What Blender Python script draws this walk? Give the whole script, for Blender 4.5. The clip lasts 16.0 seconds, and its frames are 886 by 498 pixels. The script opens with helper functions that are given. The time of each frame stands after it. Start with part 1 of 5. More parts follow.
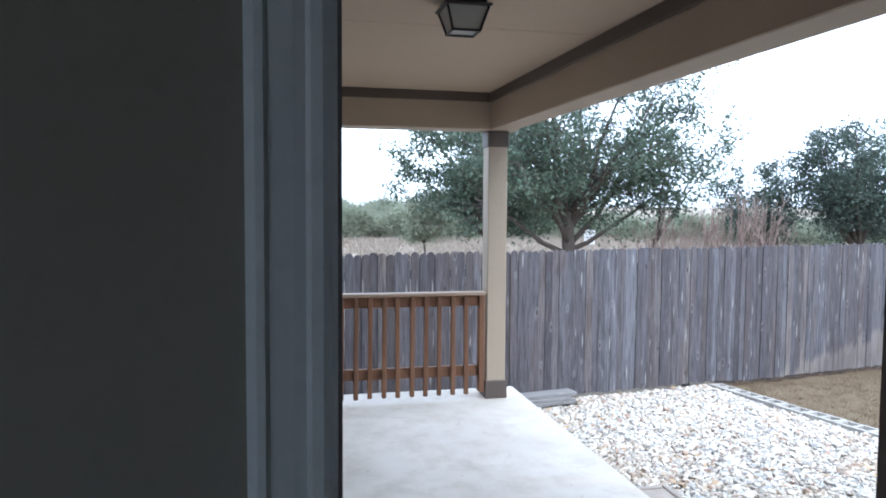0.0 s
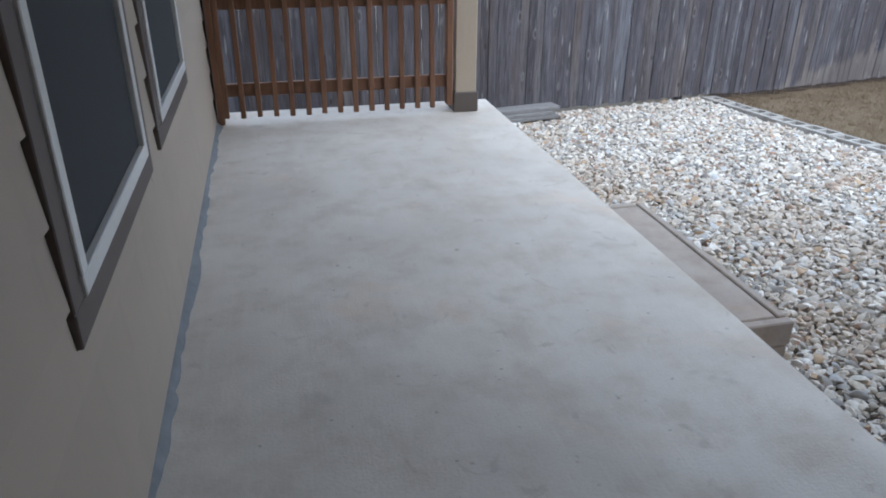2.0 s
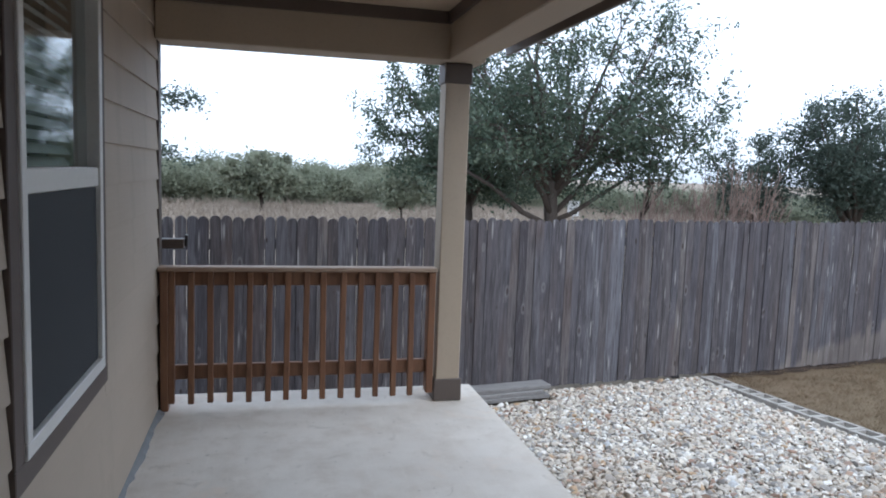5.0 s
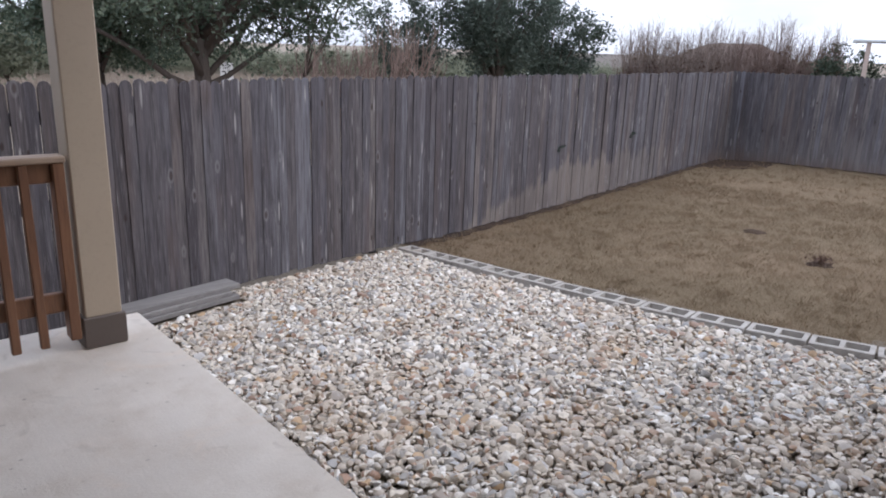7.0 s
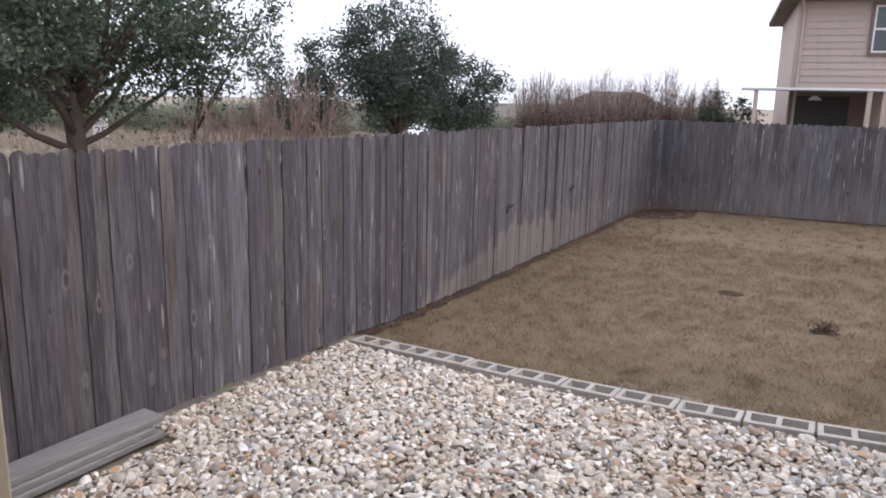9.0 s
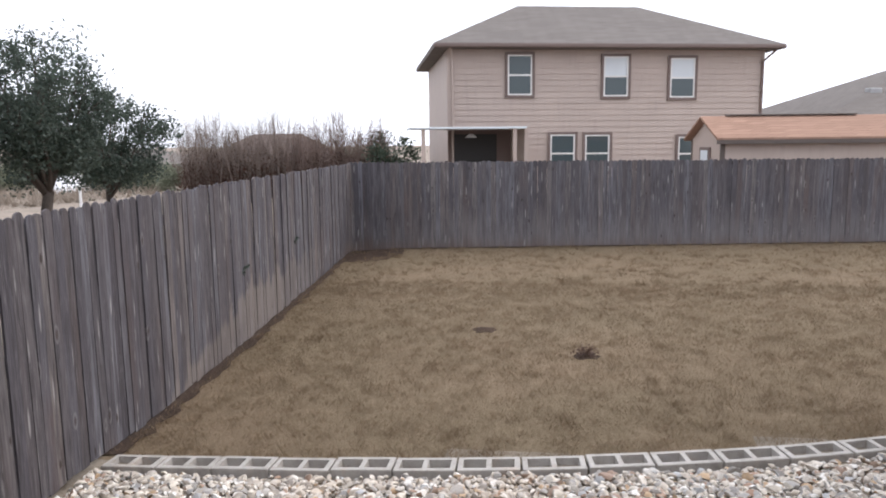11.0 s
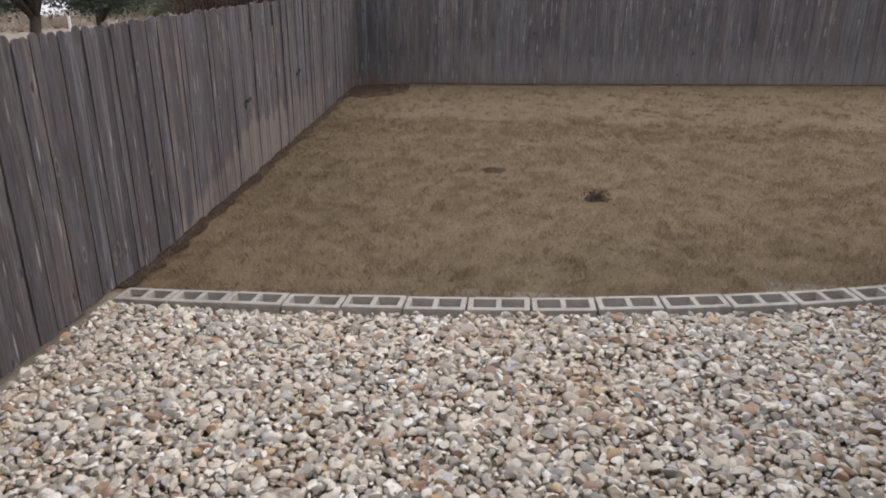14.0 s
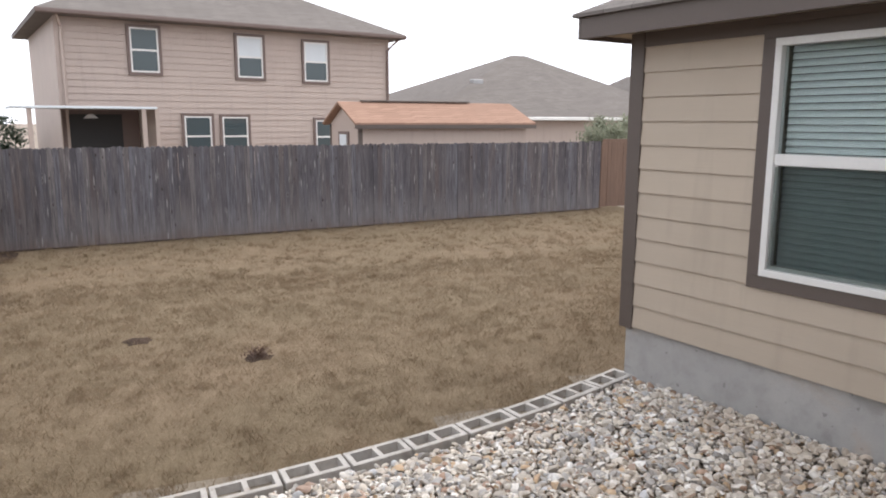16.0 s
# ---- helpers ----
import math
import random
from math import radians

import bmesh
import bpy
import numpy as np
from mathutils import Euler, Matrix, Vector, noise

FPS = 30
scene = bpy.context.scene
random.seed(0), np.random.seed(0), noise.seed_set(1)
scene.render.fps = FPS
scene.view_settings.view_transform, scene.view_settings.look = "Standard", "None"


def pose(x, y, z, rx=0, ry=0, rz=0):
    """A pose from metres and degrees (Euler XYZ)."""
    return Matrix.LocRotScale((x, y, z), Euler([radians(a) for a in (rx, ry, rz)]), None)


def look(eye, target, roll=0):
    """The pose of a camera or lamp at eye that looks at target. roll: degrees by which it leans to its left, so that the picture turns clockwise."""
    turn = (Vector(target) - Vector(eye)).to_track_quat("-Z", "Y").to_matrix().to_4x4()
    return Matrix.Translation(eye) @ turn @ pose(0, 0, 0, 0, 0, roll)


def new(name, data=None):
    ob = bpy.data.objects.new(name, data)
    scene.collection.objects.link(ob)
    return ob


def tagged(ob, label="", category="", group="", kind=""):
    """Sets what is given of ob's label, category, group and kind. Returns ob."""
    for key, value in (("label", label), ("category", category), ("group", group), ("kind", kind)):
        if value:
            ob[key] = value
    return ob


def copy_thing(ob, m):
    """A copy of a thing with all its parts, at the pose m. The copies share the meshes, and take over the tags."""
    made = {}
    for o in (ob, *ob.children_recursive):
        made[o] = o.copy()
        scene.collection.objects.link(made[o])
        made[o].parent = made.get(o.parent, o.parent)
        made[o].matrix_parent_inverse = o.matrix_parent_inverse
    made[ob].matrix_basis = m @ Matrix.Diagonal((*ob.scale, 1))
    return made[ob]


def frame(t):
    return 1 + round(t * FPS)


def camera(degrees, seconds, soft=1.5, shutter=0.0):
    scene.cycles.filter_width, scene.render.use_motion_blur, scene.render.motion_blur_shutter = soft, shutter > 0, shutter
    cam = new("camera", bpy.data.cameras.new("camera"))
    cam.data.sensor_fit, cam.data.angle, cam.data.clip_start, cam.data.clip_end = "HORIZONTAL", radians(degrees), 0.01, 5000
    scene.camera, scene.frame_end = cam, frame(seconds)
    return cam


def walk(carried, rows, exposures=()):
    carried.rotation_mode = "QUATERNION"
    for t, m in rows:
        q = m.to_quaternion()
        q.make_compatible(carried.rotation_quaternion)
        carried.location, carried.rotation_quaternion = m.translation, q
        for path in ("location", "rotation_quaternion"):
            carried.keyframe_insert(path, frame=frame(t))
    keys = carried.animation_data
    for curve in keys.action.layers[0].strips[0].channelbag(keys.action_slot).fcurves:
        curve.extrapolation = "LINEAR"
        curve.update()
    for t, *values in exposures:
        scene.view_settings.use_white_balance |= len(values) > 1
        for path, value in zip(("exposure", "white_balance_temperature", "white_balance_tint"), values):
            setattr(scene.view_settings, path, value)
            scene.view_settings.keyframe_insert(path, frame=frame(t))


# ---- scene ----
cam = camera(62.9, 16.0, soft=1.9)
PATH = [
    (0, (0.135, -1.116, 1.611), (0.566, 0.833, 1.485), 0.4),
    (0.5, (0.208, -1.044, 1.57), (0.820, 0.84, 1.313), 1.2),
    (1, (0.299, -0.879, 1.478), (0.837, 0.982, 0.981), 1.0),
    (1.5, (0.376, -0.739, 1.44), (0.852, 1.07, 0.734), 0.9),
    (2, (0.473, -0.619, 1.423), (0.881, 1.138, 0.559), 0.2),
    (2.5, (0.548, -0.525, 1.448), (0.799, 1.306, 0.683), -1.0),
    (3, (0.58, -0.358, 1.468), (0.837, 1.532, 0.866), 0.0),
    (3.2, (0.595, -0.291, 1.477), (0.916, 1.612, 0.955), 1.1),
    (5.3, (0.717, 0.136, 1.509), (1.24, 2.056, 1.303), 2.3),
    (5.5, (0.775, 0.226, 1.501), (1.351, 2.123, 1.233), 2.7),
    (6, (0.855, 0.544, 1.422), (1.632, 2.329, 0.965), 2.8),
    (6.5, (0.867, 0.915, 1.4), (1.942, 2.509, 0.848), 2.7),
    (7, (0.977, 1.214, 1.384), (2.24, 2.669, 0.846), 1.9),
    (7.5, (1.086, 1.55, 1.385), (2.481, 2.887, 0.866), 1.6),
    (8, (1.136, 1.954, 1.388), (2.59, 3.255, 0.947), 1.1),
    (8.2, (1.183, 2.092, 1.379), (2.622, 3.413, 0.948), 0.7),
    (10.3, (1.366, 3.442, 1.455), (3.178, 4.234, 1.153), 0.9),
    (10.5, (1.372, 3.559, 1.463), (3.231, 4.237, 1.172), 0.3),
    (11, (1.45, 3.769, 1.462), (3.379, 4.214, 1.172), -0.6),
    (11.5, (1.557, 3.867, 1.494), (3.522, 4.1, 1.202), -0.0),
    (11.8, (1.575, 3.914, 1.425), (3.542, 4.031, 1.085), 0.3),
    (12, (1.589, 3.931, 1.387), (3.504, 4.018, 0.819), 0.4),
    (12.5, (1.54, 3.952, 1.291), (3.273, 4.205, 0.325), 1.2),
    (13, (1.502, 3.921, 1.268), (3.122, 4.326, 0.168), -0.4),
    (13.5, (1.521, 3.89, 1.339), (3.178, 4.315, 0.304), 0.2),
    (14, (1.582, 3.87, 1.434), (3.399, 4.295, 0.715), 0.4),
    (14.5, (1.65, 3.891, 1.478), (3.562, 4.129, 0.944), 0.9),
    (15, (1.691, 3.954, 1.54), (3.649, 3.966, 1.132), 1.1),
    (15.5, (1.71, 4.006, 1.523), (3.657, 3.73, 1.159), 0.3),
    (16, (1.753, 3.996, 1.541), (3.653, 3.477, 1.195), 0.1),
]
walk(cam, [(t, look(eye, target, roll)) for t, eye, target, roll in PATH], exposures=[(0, 1.6, 5400, 6), (0.5, 1.2, 5400, 6), (1.5, 0.97, 5450, 6), (3, 0.72, 5600, 7), (5.5, 0.68, 5650, 7), (6.5, 0.62, 5920, 12), (7.5, 0.46, 6220, 17), (8, 0.5, 6320, 18), (11, 0.72, 6500, 14), (12, 0.66, 6750, 14), (12.5, 0.38, 6900, 14), (13, 0.13, 6900, 14), (13.5, 0.10, 6900, 14), (14.5, 0.6, 6750, 14), (15, 0.75, 6700, 13), (16, 0.88, 6750, 13)])

# ---------------- light ----------------
SUN_EL, SUN_AZ = 42.0, 150.0
world = bpy.data.worlds.new("overcast_sky")
scene.world = world
world.use_nodes = True
wn, wl = world.node_tree.nodes, world.node_tree.links
wn.clear()
w_out = wn.new("ShaderNodeOutputWorld")
w_bg = wn.new("ShaderNodeBackground")
w_sky = wn.new("ShaderNodeTexSky")
w_sky.sky_type, w_sky.sun_disc = "NISHITA", False
w_sky.sun_elevation, w_sky.sun_rotation = radians(SUN_EL), radians(SUN_AZ)
w_sky.dust_density, w_sky.air_density = 3.0, 1.0
w_hs = wn.new("ShaderNodeHueSaturation")
w_hs.inputs["Saturation"].default_value = 0.6
w_tc = wn.new("ShaderNodeTexCoord")
w_map = wn.new("ShaderNodeMapping")
w_map.inputs["Scale"].default_value = (1.0, 1.0, 3.5)
w_no = wn.new("ShaderNodeTexNoise")
w_no.inputs["Scale"].default_value, w_no.inputs["Detail"].default_value = 1.6, 6.0
w_ramp = wn.new("ShaderNodeValToRGB")
w_ramp.color_ramp.elements[0].position, w_ramp.color_ramp.elements[1].position = 0.35, 0.62
w_mix = wn.new("ShaderNodeMix")
w_mix.data_type = "RGBA"
w_mix.inputs[7].default_value = (10.4, 11.1, 12.3, 1)
wl.new(w_tc.outputs["Generated"], w_map.inputs["Vector"])
wl.new(w_map.outputs["Vector"], w_no.inputs["Vector"])
wl.new(w_no.outputs["Fac"], w_ramp.inputs["Fac"])
w_scale = wn.new("ShaderNodeMapRange")
w_scale.inputs["To Min"].default_value, w_scale.inputs["To Max"].default_value = 0.45, 1.0
wl.new(w_ramp.outputs["Color"], w_scale.inputs["Value"])
wl.new(w_scale.outputs["Result"], w_mix.inputs[0])
wl.new(w_sky.outputs["Color"], w_hs.inputs["Color"])
wl.new(w_hs.outputs["Color"], w_mix.inputs[6])
wl.new(w_mix.outputs[2], w_bg.inputs["Color"])
w_bg.inputs["Strength"].default_value = 0.10
wl.new(w_bg.outputs["Background"], w_out.inputs["Surface"])

sun = new("sun", bpy.data.lights.new("sun", "SUN"))
sun.data.energy, sun.data.angle, sun.data.color = 1.1, radians(60), (1.0, 0.96, 0.9)
sun.matrix_world = look((0, 0, 20), (math.sin(radians(SUN_AZ)) * -10, math.cos(radians(SUN_AZ)) * -10, 20 - 14.1 * math.tan(radians(SUN_EL)) * 0.9))


# ---------------- materials ----------------
class Mat:
    """A small builder for procedural materials."""

    def __init__(self, name, rough=0.7, metal=0.0, spec=0.5):
        self.m = bpy.data.materials.new(name)
        self.m.use_nodes = True
        self.n, self.l = self.m.node_tree.nodes, self.m.node_tree.links
        self.b = self.n["Principled BSDF"]
        self.b.inputs["Roughness"].default_value = rough
        self.b.inputs["Metallic"].default_value = metal
        self.b.inputs["Specular IOR Level"].default_value = spec
        self.geo = self.n.new("ShaderNodeNewGeometry")
        self.pos = self.geo.outputs["Position"]

    def vec(self, scale=(1, 1, 1), rot=(0, 0, 0), offset=None):
        mp = self.n.new("ShaderNodeMapping")
        mp.inputs["Scale"].default_value = scale
        mp.inputs["Rotation"].default_value = [radians(a) for a in rot]
        self.l.new(self.pos, mp.inputs["Vector"])
        out = mp.outputs["Vector"]
        if offset is not None:
            add = self.n.new("ShaderNodeVectorMath")
            self.l.new(out, add.inputs[0])
            self.l.new(offset, add.inputs[1])
            out = add.outputs["Vector"]
        return out

    def noise(self, scale, detail=4.0, vec=None, rough=0.55, dist=0.0):
        t = self.n.new("ShaderNodeTexNoise")
        t.inputs["Scale"].default_value, t.inputs["Detail"].default_value = scale, detail
        t.inputs["Roughness"].default_value, t.inputs["Distortion"].default_value = rough, dist
        self.l.new(vec if vec is not None else self.pos, t.inputs["Vector"])
        return t.outputs["Fac"]

    def voro(self, scale, vec=None):
        t = self.n.new("ShaderNodeTexVoronoi")
        t.inputs["Scale"].default_value = scale
        self.l.new(vec if vec is not None else self.pos, t.inputs["Vector"])
        return t.outputs["Distance"]

    def ramp(self, fac, stops, steps=False):
        r = self.n.new("ShaderNodeValToRGB")
        if steps:
            r.color_ramp.interpolation = "CONSTANT"
        e = r.color_ramp.elements
        while len(e) < len(stops):
            e.new(0.5)
        for k, (p, c) in enumerate(stops):
            e[k].position = p
            e[k].color = (*c, 1) if not isinstance(c, float) else (c, c, c, 1)
        self.l.new(fac, r.inputs["Fac"])
        return r.outputs["Color"]

    def mix(self, fac, a, b, blend="MIX"):
        x = self.n.new("ShaderNodeMix")
        x.data_type, x.blend_type = "RGBA", blend
        for sock, v in ((x.inputs[0], fac), (x.inputs[6], a), (x.inputs[7], b)):
            if isinstance(v, (int, float)):
                sock.default_value = v
            elif isinstance(v, tuple):
                sock.default_value = (*v, 1)
            else:
                self.l.new(v, sock)
        return x.outputs[2]

    def math(self, op, a, b=0.0):
        x = self.n.new("ShaderNodeMath")
        x.operation = op
        for sock, v in zip(x.inputs, (a, b)):
            if isinstance(v, (int, float)):
                sock.default_value = v
            else:
                self.l.new(v, sock)
        return x.outputs[0]

    def smooth(self, v, lo, hi):
        x = self.n.new("ShaderNodeMapRange")
        x.interpolation_type = "SMOOTHSTEP"
        self.l.new(v, x.inputs["Value"])
        x.inputs["From Min"].default_value, x.inputs["From Max"].default_value = lo, hi
        return x.outputs["Result"]

    def axis(self, k):
        s = self.n.new("ShaderNodeSeparateXYZ")
        self.l.new(self.pos, s.inputs[0])
        return s.outputs[k]

    def random(self, island=False):
        if island:
            return self.geo.outputs["Random Per Island"]
        return self.n.new("ShaderNodeObjectInfo").outputs["Random"]

    def random_offset(self, amount=30.0):
        c = self.n.new("ShaderNodeCombineXYZ")
        r = self.random()
        self.l.new(self.math("MULTIPLY", r, amount), c.inputs[0])
        self.l.new(self.math("MULTIPLY", r, amount * 1.7), c.inputs[1])
        self.l.new(self.math("MULTIPLY", r, amount * 0.6), c.inputs[2])
        return c.outputs[0]

    def done(self, color=None, bump=None, strength=0.3, dist=0.01, rough=None):
        if color is not None:
            if isinstance(color, tuple):
                self.b.inputs["Base Color"].default_value = (*color, 1)
            else:
                self.l.new(color, self.b.inputs["Base Color"])
        if bump is not None:
            bn = self.n.new("ShaderNodeBump")
            bn.inputs["Strength"].default_value, bn.inputs["Distance"].default_value = strength, dist
            self.l.new(bump, bn.inputs["Height"])
            self.l.new(bn.outputs["Normal"], self.b.inputs["Normal"])
        if rough is not None:
            self.l.new(rough, self.b.inputs["Roughness"])
        return self.m


def paint(name, c, rough=0.6, grain=60.0, vary=0.10):
    k = Mat(name, rough)
    big = k.noise(1.3, 5)
    fine = k.noise(grain, 3)
    col = k.mix(k.math("MULTIPLY", big, 0.8), tuple(v * (1 + vary) for v in c), tuple(v * (1 - vary * 1.4) for v in c))
    col = k.mix(k.math("MULTIPLY", k.smooth(fine, 0.45, 0.8), 0.25), col, tuple(v * 0.75 for v in c))
    return k.done(col, fine, 0.15, 0.003)


def siding_paint(name, c):
    k = Mat(name, 0.65)
    off = k.random_offset(20)
    big = k.noise(1.1, 5)
    grain = k.noise(9.0, 5, k.vec((0.35, 0.35, 5.0), offset=off))
    col = k.mix(big, tuple(v * 1.08 for v in c), tuple(v * 0.88 for v in c))
    col = k.mix(k.math("MULTIPLY", k.random(), 0.16), col, tuple(v * 0.7 for v in c))
    col = k.mix(k.math("MULTIPLY", k.smooth(k.noise(3.0, 6, k.vec((2.5, 2.5, 0.3))), 0.5, 0.75), 0.22), col, tuple(v * 0.62 for v in c))
    return k.done(col, grain, 0.3, 0.004)


def m_concrete(name, light, dark, stain, scale=1.0):
    k = Mat(name, 0.75)
    big = k.noise(0.9 * scale, 6, rough=0.6)
    mid = k.noise(4.5 * scale, 6, rough=0.65)
    fine = k.noise(90, 4)
    brush = k.noise(60, 2, k.vec((1.0, 0.03, 1.0)))
    col = k.mix(k.smooth(big, 0.3, 0.7), light, dark)
    col = k.mix(k.math("MULTIPLY", k.smooth(mid, 0.42, 0.72), 0.55), col, stain)
    spots = k.smooth(k.noise(2.6, 3, dist=0.6), 0.63, 0.74)
    col = k.mix(k.math("MULTIPLY", spots, 0.35), col, tuple(v * 0.55 for v in stain))
    specks = k.smooth(k.noise(17, 2), 0.70, 0.76)
    col = k.mix(k.math("MULTIPLY", specks, 0.5), col, tuple(v * 0.4 for v in stain))
    col = k.mix(k.math("MULTIPLY", fine, 0.18), col, tuple(v * 0.7 for v in dark))
    grit = k.noise(240, 3)
    col = k.mix(k.math("MULTIPLY", k.smooth(grit, 0.55, 0.75), 0.28), col, tuple(v * 0.6 for v in stain))
    streak = k.noise(5.0, 5, k.vec((6.0, 0.35, 1.0)), 0.65)
    col = k.mix(k.math("MULTIPLY", k.smooth(streak, 0.5, 0.72), 0.10), col, tuple(min(0.8, v * 1.12) for v in light))
    rust = k.smooth(k.noise(1.7 * scale, 5, None, 0.6, 0.7), 0.56, 0.72)
    col = k.mix(k.math("MULTIPLY", rust, 0.5), col, (light[0] * 0.93, light[1] * 0.80, light[2] * 0.69))
    pits = k.smooth(k.voro(6.5, k.vec((1, 1.6, 1), (0, 0, 25))), 0.055, 0.03)
    col = k.mix(k.math("MULTIPLY", pits, 0.6), col, tuple(v * 0.45 for v in stain))
    scuff = k.smooth(k.noise(7.5, 4, dist=1.0), 0.62, 0.72)
    col = k.mix(k.math("MULTIPLY", scuff, 0.32), col, tuple(v * 0.7 for v in stain))
    h = k.math("ADD", k.math("MULTIPLY", fine, 0.7), k.math("MULTIPLY", brush, 0.25))
    return k.done(col, h, 0.45, 0.004, k.smooth(mid, -0.3, 0.9))


def m_fence():
    k = Mat("weathered_cedar", 0.9, spec=0.2)
    off = k.random_offset(40)
    v = k.vec((14, 14, 0.9), offset=off)
    grain = k.noise(2.2, 8, v, 0.65, 0.3)
    fine = k.noise(9.0, 5, k.vec((16, 16, 0.5), offset=off), 0.6)
    tone = k.ramp(k.random(), [(0.0, (0.066, 0.058, 0.064)), (0.22, (0.125, 0.119, 0.133)), (0.40, (0.100, 0.084, 0.082)),
                               (0.58, (0.185, 0.182, 0.203)), (0.75, (0.115, 0.104, 0.110)), (0.9, (0.225, 0.200, 0.190)), (1.0, (0.14, 0.115, 0.11))])
    col = k.mix(k.smooth(grain, 0.35, 0.7), tone, (0.058, 0.052, 0.056))
    col = k.mix(k.math("MULTIPLY", k.smooth(fine, 0.5, 0.72), 0.42), col, (0.27, 0.262, 0.27))
    warm = k.smooth(k.noise(0.8, 4, k.vec((3, 3, 0.8), offset=off)), 0.5, 0.75)
    col = k.mix(k.math("MULTIPLY", warm, 0.35), col, (0.16, 0.105, 0.078))
    # bleached lower boards with a slanting ragged upper edge
    x, z = k.axis(0), k.axis(2)
    rise = k.n.new("ShaderNodeMapRange")
    k.l.new(x, rise.inputs["Value"])
    rise.inputs["From Min"].default_value, rise.inputs["From Max"].default_value = 6.35, 8.6
    rise.inputs["To Min"].default_value, rise.inputs["To Max"].default_value = -0.85, -0.22
    edge = k.math("ADD", rise.outputs["Result"], k.math("MULTIPLY", k.math("SUBTRACT", k.noise(1.3, 4, k.vec((1, 1, 0.0))), 0.5), 0.35))
    edge = k.math("ADD", edge, k.math("MULTIPLY", k.random(), 0.22))
    low = k.math("MULTIPLY", k.smooth(k.math("SUBTRACT", edge, z), 0.0, 0.12), k.math("MULTIPLY", k.smooth(x, 6.2, 6.6), k.smooth(x, 13.5, 9.0)))
    col = k.mix(k.math("MULTIPLY", low, 0.62), col, k.mix(grain, (0.33, 0.285, 0.25), (0.16, 0.132, 0.115)))
    damp = k.smooth(k.noise(0.9, 4, k.vec((1, 1, 0.6))), 0.50, 0.68)
    col = k.mix(k.math("MULTIPLY", k.math("MULTIPLY", damp, k.smooth(x, 15.6, 14.0)), 0.35), col, (0.07, 0.060, 0.066))
    wash = k.math("MULTIPLY", k.smooth(k.math("ADD", z, k.math("MULTIPLY", k.random(), 0.5)), 0.45, -0.25), k.smooth(x, 14.9, 15.6))
    col = k.mix(k.math("MULTIPLY", wash, 0.42), col, k.mix(grain, (0.36, 0.335, 0.325), (0.17, 0.15, 0.145)))
    col = k.mix(k.math("MULTIPLY", k.smooth(x, 14.9, 15.6), 0.09), col, (0.30, 0.285, 0.30))
    foot = k.math("MULTIPLY", k.smooth(k.math("ADD", z, k.math("MULTIPLY", k.random(), 0.12)), -0.28, -0.62), k.smooth(x, 13.0, 15.2))
    col = k.mix(k.math("MULTIPLY", foot, 0.42), col, k.mix(grain, (0.26, 0.165, 0.105), (0.12, 0.085, 0.07)))
    # splashes of bird-white and pale knots
    streaks = k.math("MULTIPLY", k.smooth(k.noise(3.0, 5, k.vec((14, 14, 0.7), offset=off), 0.7, 0.8), 0.56, 0.66), k.smooth(k.noise(1.6, 3, k.vec((2, 2, 1.6), offset=off)), 0.48, 0.62))
    col = k.mix(k.math("MULTIPLY", streaks, 0.34), col, (0.36, 0.34, 0.335))
    pale = k.math("MULTIPLY", k.smooth(k.voro(3.2, k.vec((5.0, 5.0, 0.5), offset=off)), 0.20, 0.08), k.smooth(k.noise(2.3, 2, k.vec((3, 3, 1.2), offset=off)), 0.38, 0.5))
    col = k.mix(k.math("MULTIPLY", pale, 0.62), col, (0.44, 0.42, 0.41))
    knot = k.smooth(k.voro(2.4, k.vec((2.6, 2.6, 1.0), offset=off)), 0.10, 0.05)
    ring = k.voro(2.0, k.vec((2.6, 2.6, 1.1), offset=off))
    col = k.mix(k.math("MULTIPLY", k.math("MULTIPLY", k.smooth(ring, 0.16, 0.12), k.smooth(ring, 0.07, 0.10)), 0.3), col, (0.30, 0.285, 0.28))
    col = k.mix(k.math("MULTIPLY", k.smooth(ring, 0.085, 0.05), 0.7), col, (0.075, 0.055, 0.05))
    col = k.mix(k.math("MULTIPLY", knot, 0.85), col, (0.045, 0.032, 0.027))
    col = k.mix(0.12, col, (0.02, 0.015, 0.02))
    return k.done(col, k.math("ADD", grain, k.math("MULTIPLY", fine, 0.6)), 0.55, 0.006)


def m_wood(name, a, b, dark, rough=0.65, stretch=(8, 8, 0.7)):
    k = Mat(name, rough)
    off = k.random_offset(25)
    v = k.vec(stretch, offset=off)
    g = k.noise(2.5, 7, v, 0.6, 0.4)
    f = k.noise(12, 4, v)
    col = k.mix(k.smooth(g, 0.3, 0.7), a, b)
    col = k.mix(k.math("MULTIPLY", k.smooth(f, 0.5, 0.7), 0.5), col, dark)
    col = k.mix(k.math("MULTIPLY", k.random(), 0.35), col, dark)
    knot = k.smooth(k.voro(2.4, k.vec((1.6, 1.6, 0.8), offset=off)), 0.09, 0.05)
    col = k.mix(k.math("MULTIPLY", knot, 0.8), col, tuple(c * 0.4 for c in dark))
    return k.done(col, g, 0.35, 0.003)


